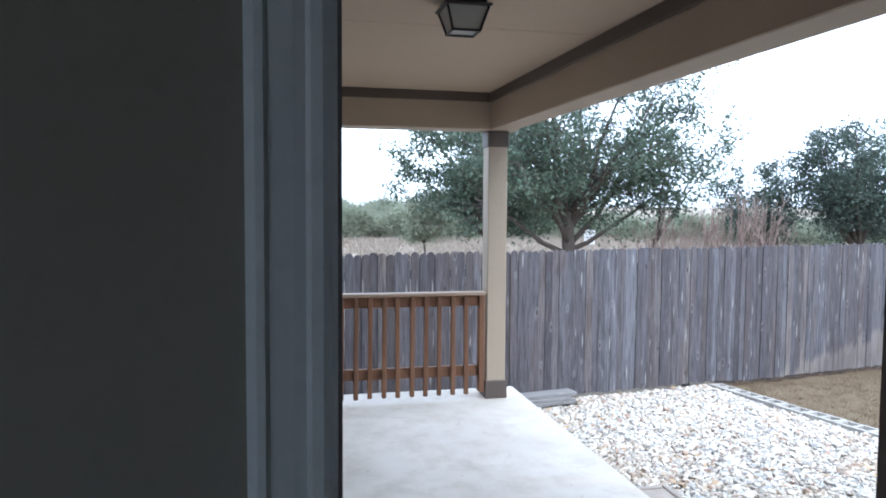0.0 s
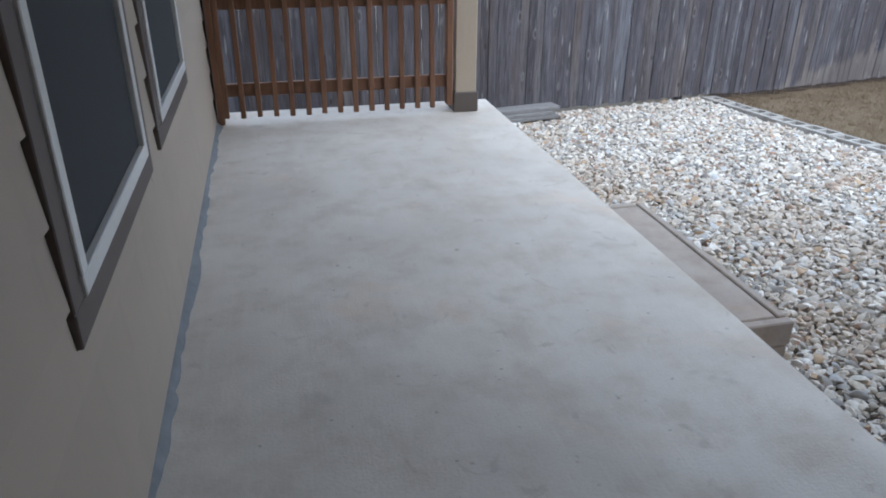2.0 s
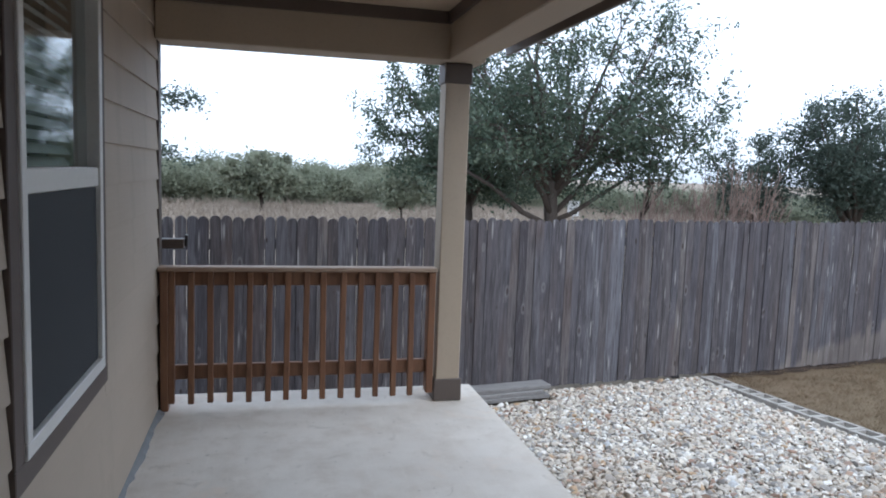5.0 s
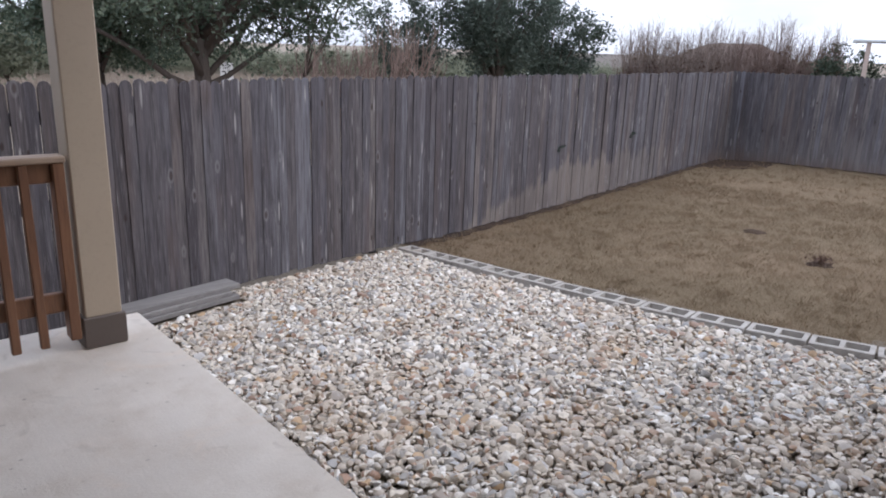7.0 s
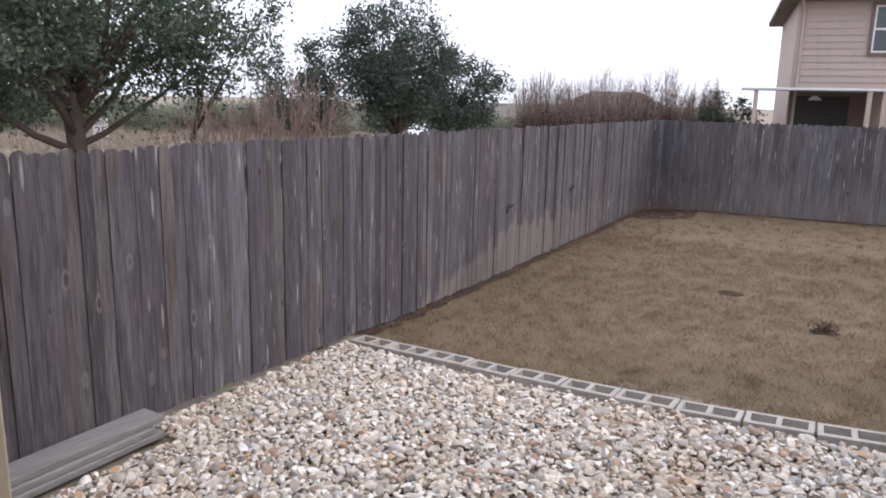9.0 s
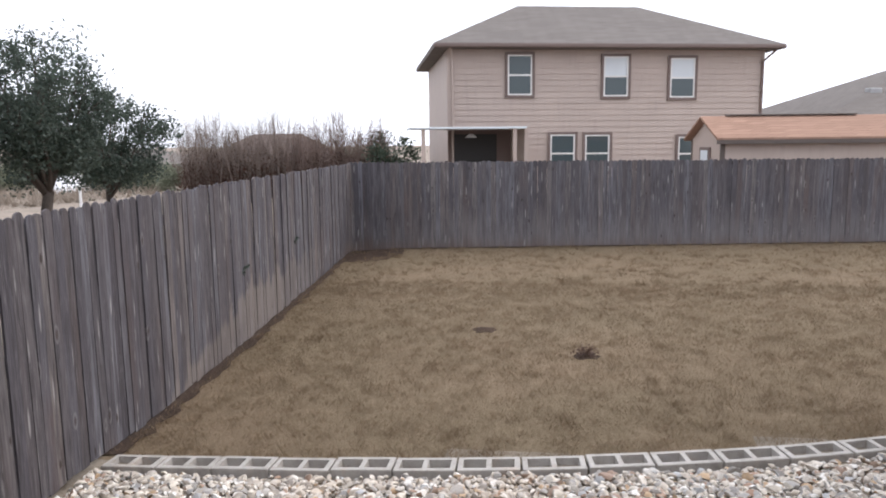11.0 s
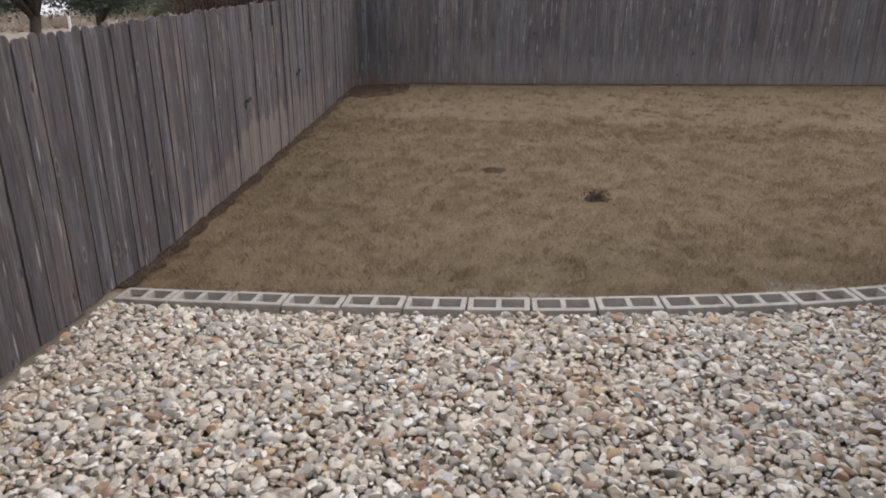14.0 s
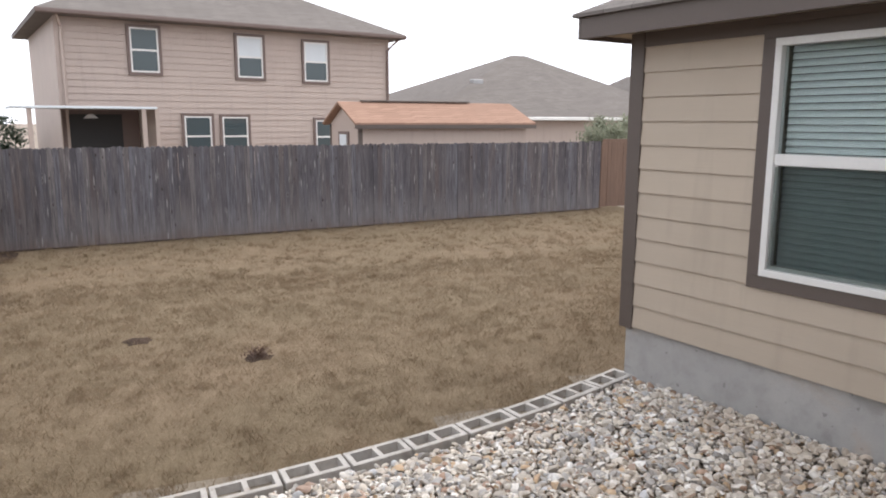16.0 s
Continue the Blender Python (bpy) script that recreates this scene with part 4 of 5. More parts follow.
h2 = thing("house", "single-storey house with a broad grey hip roof", "house", at=(31.4, -3.1, -0.7), rz=-72)
part("wall", boxes((0.4, 0, 0, 17.0, 10.0, 2.35)), M_NTAN, h2)
r2 = part("roof", hip_roof(-0.2, 17.6, -0.6, 10.6, 2.30, 3.25, 9.0, 7.9), M_SHING, h2)
part("gutter", boxes((-0.22, -0.70, 2.31, 17.6, -0.605, 2.46), c=0.02), M_WHITE, r2, "white eaves gutter")
part("gable_roof", hip_roof(12.6, 19.6, -0.4, 7.5, 2.33, 2.3, 3.4, 3.4), M_SHING, h2)
part("roof_vent", boxes((4.2, 2.05, 3.9, 4.75, 2.4, 4.2), c=0.03), M_POLE, r2, "grey roof vent")

shed = thing("garden_shed", "tan garden shed with an orange-brown shingled gable roof", "shed", at=(20.5, 1.22, -0.5), rz=-80.3)
SZ = 1.98
part("wall", boxes((0.12, 0, 0, 5.1, 2.6, SZ)), M_NTAN, shed)
part("gable", MB().add([(0.12, 0, SZ), (0.12, 2.6, SZ), (0.12, 1.3, SZ + 0.5), (5.1, 0, SZ), (5.1, 2.6, SZ), (5.1, 1.3, SZ + 0.5)], [(0, 2, 1), (3, 4, 5), (0, 1, 4, 3), (0, 3, 5, 2), (1, 2, 5, 4)]), M_NTAN, shed)
for s in (-1, 1):
    y = 1.3 + s * 1.5
    part("roof_slope", MB().add([(-0.06, 1.3, SZ + 0.545), (5.3, 1.3, SZ + 0.545), (5.3, y, SZ - 0.03), (-0.06, y, SZ - 0.03), (-0.06, 1.3, SZ + 0.60), (5.3, 1.3, SZ + 0.60), (5.3, y, SZ + 0.03), (-0.06, y, SZ + 0.03)],
                                [(0, 1, 2, 3), (7, 6, 5, 4), (0, 4, 5, 1), (1, 5, 6, 2), (2, 6, 7, 3), (3, 7, 4, 0)]), M_SHINGRED, shed)
part("eave_board", boxes((-0.07, -0.235, SZ - 0.12, 5.3, -0.205, SZ - 0.02)), M_BROWN, shed)
part("ridge_vent", boxes((0.6, 1.2, SZ + 0.605, 3.9, 1.4, SZ + 0.64), c=0.01), M_BROWN, shed, "dark ridge vent")
for y in (-0.012, 2.512):
    part("corner_board", boxes((0.10, y, 0, 0.2, y + 0.1, SZ)), M_BROWN, shed)
dr = part("door", boxes((0.085, 0.85, 0.1, 0.119, 1.75, 1.78)), M_NTRIM, shed)
part("pane", boxes((0.07, 1.0, 1.35, 0.084, 1.6, 1.7)), M_NPALE, dr)

M_BROWNROOF = m_shingle("brown_shingles", (0.16, 0.125, 0.11), (0.13, 0.10, 0.088))
far_roofs = [((38.0, 33.0, -1.9), -45, 7.0, 0.9, "distant low house with a grey roof"), ((34.6, 24.0, -1.7), -66, 7.6, 1.5, "distant brown-roofed house behind bare shrubs")]
for at, rz, w, rise, lab in far_roofs:
    fh = thing("house", lab, "house", at=at, rz=rz)
    part("wall", boxes((0, 0, 0, w, 8, 2.1)), M_NTRIM, fh)
    part("roof", hip_roof(-0.5, w + 0.5, -0.5, 8.5, 2.1, rise, 3.0, 3.0), M_BROWNROOF if "brown" in lab else M_SHING, fh)
    n_window(fh, 2.0, 0.8, 1.9, 1.2, False)


def make_car(at, rz):
    car = thing("car", "white parked car beside the road", "car", at=at, rz=rz)
    prof = [(-2.1, 0.35), (-2.15, 0.75), (-1.9, 0.92), (-1.2, 0.98), (-0.6, 1.42), (0.8, 1.45), (1.5, 1.0), (2.1, 0.9), (2.2, 0.6), (2.15, 0.35)]
    n = len(prof)
    v = [(x, y, z) for y in (-0.82, 0.82) for x, z in prof]
    part("body", MB().add(v, [tuple(range(n)), tuple(range(n, 2 * n))[::-1]] + [(i, n + i, n + (i + 1) % n, (i + 1) % n) for i in range(n)]), M_CAR, car)
    for y in (-0.826, 0.822):
        part("side_window", MB().add([(x, y + d, z) for d in (0, 0.004) for x, z in ((-1.0, 1.0), (-0.55, 1.35), (0.75, 1.38), (1.25, 1.02))], [(0, 1, 2, 3), (7, 6, 5, 4), (0, 4, 5, 1), (1, 5, 6, 2), (2, 6, 7, 3), (3, 7, 4, 0)]), M_NGLASS, car)
    for x in (-1.35, 1.4):
        for y in (-0.75, 0.75):
            part("wheel", MB().tube([(x, y - 0.12, 0.33), (x, y + 0.12, 0.33)], [0.33, 0.33], 14), M_TYRE, car)


make_car((34.6, 31.8, -1.5), 25)

sign = thing("road_sign", "white speed limit sign reading 25 on a thin post", "road sign", at=(10.6, 22.5, -0.85), rz=-20)
part("pole", MB().tube([(0, 0.03, 0), (0, 0.03, 1.6)], [0.025, 0.025], 6), M_POLE, sign)
part("panel", boxes((-0.19, -0.004, 1.06, 0.19, 0.004, 1.56), c=0.002), M_SIGNW, sign)


def text_part(body, size, at, parent):
    cu = bpy.data.curves.new("sign_text", "FONT")
    cu.body, cu.size, cu.align_x, cu.extrude = body, size, "CENTER", 0.002
    tmp = new("sign_text", cu)
    me = bpy.data.meshes.new_from_object(tmp.evaluated_get(bpy.context.evaluated_depsgraph_get()))
    bpy.data.objects.remove(tmp)
    me.materials.clear()
    me.materials.append(M_SIGNB)
    ob = part("sign_text", me, M_SIGNB, parent)
    ob.matrix_basis = pose(*at, 90, 0, 0)


text_part("SPEED", 0.085, (0, -0.007, 1.46), sign)
text_part("LIMIT", 0.085, (0, -0.007, 1.38), sign)
text_part("25", 0.30, (0, -0.007, 1.12), sign)
part("pole", MB().tube([(0, 0, 0), (0, 0, 2.2)], [0.05, 0.05], 8), M_SIGNW, thing("marker_post", "plain white post beside the far road", "post", at=(25.0, 23.2, -1.0)))


# ---------------- plants ----------------
def leaf_cloud(name, centers, spread, per, size, mat, parent, rng):
    """Many small leaves scattered round the given twig ends, as one mesh."""
    c = np.repeat(np.array(centers), per, 0)
    n = len(c)
    p = c + rng.normal(0, 1, (n, 3)) * np.array(spread)
    a = rng.normal(0, 1, (n, 3))
    a /= np.linalg.norm(a, axis=1)[:, None]
    b = np.cross(a, rng.normal(0, 1, (n, 3)))
    b /= np.linalg.norm(b, axis=1)[:, None]
    s = size * rng.uniform(0.6, 1.35, (n, 1))
    v = np.stack([p - a * s, p + b * s * 0.45, p + a * s, p - b * s * 0.45], 1).reshape(-1, 3)
    f = np.arange(4 * n).reshape(-1, 4)
    return part(name, fast_mesh(name, v, f, mat), mat, parent)


def make_tree(label, at, fork, limbs, center, radii, seed, leaf=0.075, per=26, mat=None, trunk=0.2, name="tree", spread=0.2, low=-0.75, group=""):
    """A tapered trunk, limbs that bend and divide, and leaves gathered along the twigs inside an uneven crown."""
    rng = np.random.default_rng(seed)
    tree = thing(name, label, "tree", at=at, group=group)
    c, r = Vector(center), Vector(radii)
    top = Vector((rng.normal(0, 0.1), rng.normal(0, 0.1), fork))
    part("trunk", MB().tube([(0, 0, -0.15), (0.02, 0.0, 0.12), top * 0.5 + Vector((rng.normal(0, 0.05), 0, 0)), top], [trunk * 1.45, trunk * 1.1, trunk * 0.95, trunk * 0.85], 9), M_BARK, tree, smooth=True)
    ends, shoots = [], []

    def bend(p, q, lift, n=5, wob=0.05):
        mid = p.lerp(q, 0.5) + Vector((rng.normal(0, wob), rng.normal(0, wob), lift)) * (q - p).length
        pts = [p * (1 - u) ** 2 + mid * (2 * u * (1 - u)) + q * u * u for u in (i / (n - 1) for i in range(n))]
        return [pts[0]] + [v + Vector(rng.normal(0, wob * 0.35, 3)) * (q - p).length for v in pts[1:-1]] + [pts[-1]]

    for i in range(limbs):
        wood = MB()
        az = 6.283 * (i * 0.618 + rng.uniform(-0.06, 0.06))
        el = math.asin(max(-0.99, min(0.98, math.sin(low) + (0.97 - math.sin(low)) * ((i + 0.5) / limbs))))
        tip = c + Vector((math.cos(az) * math.cos(el) * r.x, math.sin(az) * math.cos(el) * r.y, math.sin(el) * r.z)) * rng.uniform(0.78, 1.04)
        path = bend(top - Vector((0, 0, rng.uniform(0, 0.25) * fork)), tip, rng.uniform(-0.16, 0.10) if el > 0.2 else rng.uniform(0.05, 0.22))
        wood.tube(path, [trunk * (0.46 - 0.10 * k) for k in range(5)], 6)
        for j in range(9):
            u = rng.uniform(1.3, 4.0)
            s0 = path[int(u)].lerp(path[min(4, int(u) + 1)], u % 1)
            d = Vector(rng.normal(0, 1, 3)) + (s0 - c).normalized() * 0.8 + Vector((0, 0, 0.25))
            e = s0 + d.normalized() * rng.uniform(0.22, 0.58) * min(r)
            twig = bend(s0, e, rng.uniform(-0.1, 0.15), 3, 0.08)
            wood.tube(twig, [trunk * 0.11, trunk * 0.07, trunk * 0.02], 4, False)
            for q in range(4):
                s1 = s0.lerp(e, rng.uniform(0.35, 1.0))
                e2 = s1 + (Vector(rng.normal(0, 1, 3)) + (e - s0).normalized() * 0.7).normalized() * rng.uniform(0.10, 0.28) * min(r)
                wood.tube([s1, e2], [trunk * 0.035, trunk * 0.012], 3, False)
                ends += [tuple(e2), tuple(s1.lerp(e2, 0.45))]
        ends.append(tuple(tip))
        for j in range(3):
            d = (tip - c).normalized() + Vector((rng.normal(0, 0.35), rng.normal(0, 0.35), 0.7))
            e = tip.lerp(path[3], rng.uniform(0, 0.4)) + d.normalized() * rng.uniform(0.15, 0.36) * min(r)
            wood.tube([tip.lerp(path[3], 0.3), e], [trunk * 0.05, trunk * 0.012], 3, False)
            shoots += [tuple(tip.lerp(e, q)) for q in (0.45, 0.65, 0.85, 1.0)]
        part("limb", wood, M_BARK, tree, smooth=True)
    leaf_cloud("crown", ends, (spread, spread, spread * 0.7), per, leaf, mat or M_OAK, tree, rng)
    leaf_cloud("outer_sprays", shoots, (0.09, 0.09, 0.09), max(4, per // 3), leaf, mat or M_OAK, tree, rng)
    return tree


oak = make_tree("large live oak with a broad dark green crown and forking trunk", (7.9, 17.84, -0.95), 2.35, 19, (0.1, 0, 4.75), (3.15, 2.9, 2.75), 11, 0.058, 24, M_OAK, 0.20, spread=0.2, low=-0.55)
rng = np.random.default_rng(77)
tips = []
for pts in (((0, 0, 1.15), (-0.8, -0.1, 1.5), (-1.6, 0.1, 2.15), (-2.7, 0, 2.7)), ((0, 0, 1.25), (0.6, 0, 1.5), (1.5, -0.1, 2.1), (2.5, 0, 2.7)), ((0, 0, 1.4), (0.9, 0.2, 2.2), (1.7, 0.1, 3.4)), ((0, 0, 1.5), (-0.5, -0.2, 2.4), (-0.8, -0.2, 3.6))):
    limb = MB().tube(pts, [0.085, 0.07, 0.055, 0.03][: len(pts)], 6)
    for q in range(9):
        e = Vector(pts[-1]) + Vector(rng.normal(0, 0.45, 3))
        limb.tube([Vector(pts[-2]).lerp(Vector(pts[-1]), 0.6), e], [0.02, 0.006], 4, False)
        tips.append(tuple(e))
    part("limb", limb, M_BARK, oak, smooth=True)
leaf_cloud("low_crown", tips, (0.2, 0.2, 0.16), 40, 0.058, M_OAK, oak, rng)
make_tree("thin sparse oak leaning outwards beside the large oak", (10.2, 17.4, -0.95), 1.6, 6, (0.9, -0.3, 4.1), (1.3, 1.2, 1.3), 17, 0.065, 6, M_OAK, 0.06, low=0.0, spread=0.2)
make_tree("live oak with a rounded green crown", (6.69, 21.42, -1.0), 1.7, 13, (-0.6, 0.2, 3.75), (2.3, 2.0, 2.3), 12, 0.062, 30, M_OAK, 0.13, spread=0.2, low=-0.5)
make_tree("small green roadside tree", (14.99, 19.56, -1.0), 1.4, 9, (0, 0, 2.85), (1.2, 1.1, 1.2), 13, 0.055, 12, M_OAK2, 0.07, spread=0.16, low=-0.4)
make_tree("dense dark oak tree", (17.5, 18.1, -1.0), 1.35, 16, (-0.1, 0, 3.45), (1.7, 1.6, 1.8), 14, 0.055, 22, M_OAK2, 0.15, spread=0.22, low=-0.15)
make_tree("dark oak tree beside another", (20.3, 18.3, -1.0), 1.2, 10, (0.0, -0.2, 2.75), (1.3, 1.2, 1.3), 15, 0.055, 20, M_OAK2, 0.11, spread=0.18, low=-0.4)
make_tree("oak with thin outer twigs beyond the house corner", (-4.4, 22.0, -0.9), 1.6, 10, (0.2, 0, 3.9), (2.3, 2.0, 2.1), 16, 0.07, 14, M_OAK2, 0.15)
make_tree("slender sapling in the dry field", (5.75, 27.8, -0.9), 1.1, 6, (0, 0, 2.0), (0.8, 0.8, 0.8), 18, 0.08, 14, M_SCRUB, 0.045, low=-0.3)
make_tree("round green tree alone in the dry field", (0.36, 40.2, -1.0), 1.0, 8, (0, 0, 2.15), (1.9, 1.9, 1.1), 20, 0.13, 26, M_SCRUB, 0.10, low=-0.3)

protos = []
for k in range(4):
    protos.append(make_tree("olive-green scrub tree at the field's edge", (-60 - 8 * k, 75, -1.3), 0.55, 9, (0, 0, 1.85), (2.3, 2.2, 1.25), 30 + k, 0.085, 56, M_SCRUB, 0.09, name="scrub_tree", spread=0.45, group="scrub trees along the field"))
rng = np.random.default_rng(5)
for i in range(46):
    az = radians(-24 + i * 2.05 + rng.uniform(-0.8, 0.8))
    dist = rng.uniform(44, 60) if i % 2 else rng.uniform(52, 66)
    s = rng.uniform(0.95, 1.3) if i < 22 else rng.uniform(0.55, 0.85)
    ob = copy_thing(protos[i % 4], pose(0.8 + dist * math.sin(az), dist * math.cos(az), -0.012 * (dist - 22) - 0.95, 0, 0, rng.uniform(0, 360)))
    ob.scale = (s * 1.2, s * 1.2, s * rng.uniform(0.82, 0.98))


def make_shrub(label, at, height, width, seed, mat, dead=True, stems=26, thick=0.016, mass=0.0):
    """Bare upright stems that fork, with a few dry leaves low down."""
    rng = np.random.default_rng(seed)
    sh = thing("shrub", label, "shrub", at=at)
    mb, ends = MB(), []
    for i in range(stems):
        a, q = rng.uniform(0, 6.283), rng.uniform(0.1, 1.0)
        base = Vector((math.cos(a) * 0.12 * q, math.sin(a) * 0.12 * q, -0.08))
        tip = Vector((math.cos(a) * width * q, math.sin(a) * width * q, height * rng.uniform(0.75, 1.05) * (1 - 0.25 * q * q)))
        mid = base.lerp(tip, 0.5) + Vector((0, 0, 0.06 * height))
        mb.tube([base, mid, tip], [thick, thick * 0.7, thick * 0.3], 4, False)
        for j in range(7):
            s = mid.lerp(tip, rng.uniform(-0.3, 0.9))
            e = s + Vector((rng.normal(0, 0.16), rng.normal(0, 0.16), rng.uniform(0.2, 0.5))) * height * 0.3
            mb.tube([s, e], [thick * 0.45, thick * 0.2], 3, False)
            ends.append(tuple(s.lerp(e, 0.5)) if not mass else tuple(base.lerp(e, rng.uniform(0.25, mass))))
    part("brushwood", mb, mat, sh)
    if dead:
        leaf_cloud("dry_foliage", ends, (0.15, 0.15, 0.15), 4, 0.05, M_DEAD, sh, rng)
    return sh


for i, (x, y, h, w) in enumerate(((9.9, 16.6, 2.45, 1.2), (10.7, 16.4, 2.6, 1.2), (11.6, 16.3, 2.75, 1.3), (12.4, 16.6, 3.1, 1.1), (13.1, 16.5, 3.0, 0.9))):
    make_shrub("bare russet crape myrtle beyond the fence", (x, y, -1.0), h, w, 50 + i, M_TWIG, False, 24, 0.020)
for i in range(10):
    q = i / 9
    make_shrub("tall bare hedge shrub with russet lower stems", (26.9 + 3.0 * q, 19.6 - 6.6 * q, -1.0), 3.5 + 0.25 * math.sin(i * 2.1), 1.05, 70 + i, M_TWIG2 if i < 5 else M_TWIG, True, 92, 0.012, 0.7)
make_tree("green leafy shrub at the end of the bare hedge", (30.2, 12.6, -1.0), 0.5, 8, (0, 0, 1.9), (0.9, 0.9, 1.2), 90, 0.07, 14, M_OAK, 0.06)
make_tree("small light green bush over the fence", (22.6, -7.3, -0.6), 0.8, 7, (0, 0, 1.75), (0.8, 0.8, 0.55), 91, 0.06, 18, M_SCRUB, 0.05)

# ---------------- cinder block border ----------------
def block_mesh():
    X, Y, h, d = [0, 0.034, 0.180, 0.212, 0.358, 0.392], [0, 0.034, 0.156, 0.190], 0.19, 0.135
    mb = MB()
    c = 0.004
    mb.add([(c, c, h), (0.392 - c, c, h), (0.392 - c, 0.19 - c, h), (c, 0.19 - c, h), (0, 0, h - c), (0.392, 0, h - c), (0.392, 0.19, h - c), (0, 0.19, h - c), (0, 0, 0), (0.392, 0, 0), (0.392, 0.19, 0), (0, 0.19, 0)],
           [(4, 5, 1, 0), (5, 6, 2, 1), (6, 7, 3, 2), (7, 4, 0, 3), (8, 9, 5, 4), (9, 10, 6, 5), (10, 11, 7, 6), (11, 8, 4, 7), (11, 10, 9, 8)])
    k = len(mb.v)
    gx, gy = [c] + X[1:5] + [0.392 - c], [c] + Y[1:3] + [0.19 - c]
    mb.v += [(x, y, h) for y in gy for x in gx]
    for j in range(3):
        for i in range(5):
            if j == 1 and i in (1, 3):
                continue
            mb.f.append((k + j * 6 + i, k + j * 6 + i + 1, k + (j + 1) * 6 + i + 1, k + (j + 1) * 6 + i))
    for i in (1, 3):
        x0, x1, y0, y1 = X[i], X[i + 1], Y[1], Y[2]
        q = 0.012
        v = [(x0, y0, h), (x1, y0, h), (x1, y1, h), (x0, y1, h), (x0 + q, y0 + q, h - d), (x1 - q, y0 + q, h - d), (x1 - q, y1 - q, h - d), (x0 + q, y1 - q, h - d)]
        mb.add(v, [(0, 4, 5, 1), (1, 5, 6, 2), (2, 6, 7, 3), (3, 7, 4, 0)])
    return mb.mesh("block", M_BLOCK)


blk = block_mesh()
fill = boxes((0.036, 0.036, 0.0, 0.178, 0.154, 0.062), (0.214, 0.036, 0.0, 0.356, 0.154, 0.058)).mesh("soil_fill", M_DIRT_SHADE)
y, rng, n_blk = 7.08, random.Random(4), 0
while y > 1.42:
    x = block_x(y)
    dy = 0.402
    for _ in range(4):
        dy = 0.402 / math.hypot(1, (block_x(y - dy) - x) / dy)
    ang = math.degrees(math.atan2(-dy, block_x(y - dy) - x))
    zt = ground_z(x, y) + 0.036 + rng.uniform(-0.003, 0.003)
    b = thing("cinder_block", "grey hollow cinder block half sunk as edging", "cinder block", group="cinder block edging", at=(x + rng.uniform(-0.005, 0.005), y - 0.005, zt - 0.19), rz=ang + rng.uniform(-0.6, 0.6))
    b.matrix_world = b.matrix_world @ pose(0, 0, 0, 0, -math.degrees(math.atan2(ground_z(block_x(y - dy), y - dy) - ground_z(x, y), 0.402)), 0)
    body = part("body", blk, M_BLOCK, b)
    body.matrix_basis = pose(0, -0.19, 0)
    sf = part("soil_fill", fill, M_DIRT_SHADE, b, "soil and dead leaves in the cores")
    sf.matrix_basis = pose(0, -0.19, rng.uniform(-0.02, 0.02) + (0.05 if n_blk in (6, 7, 9, 10) else 0))
    y -= dy
    n_blk += 1

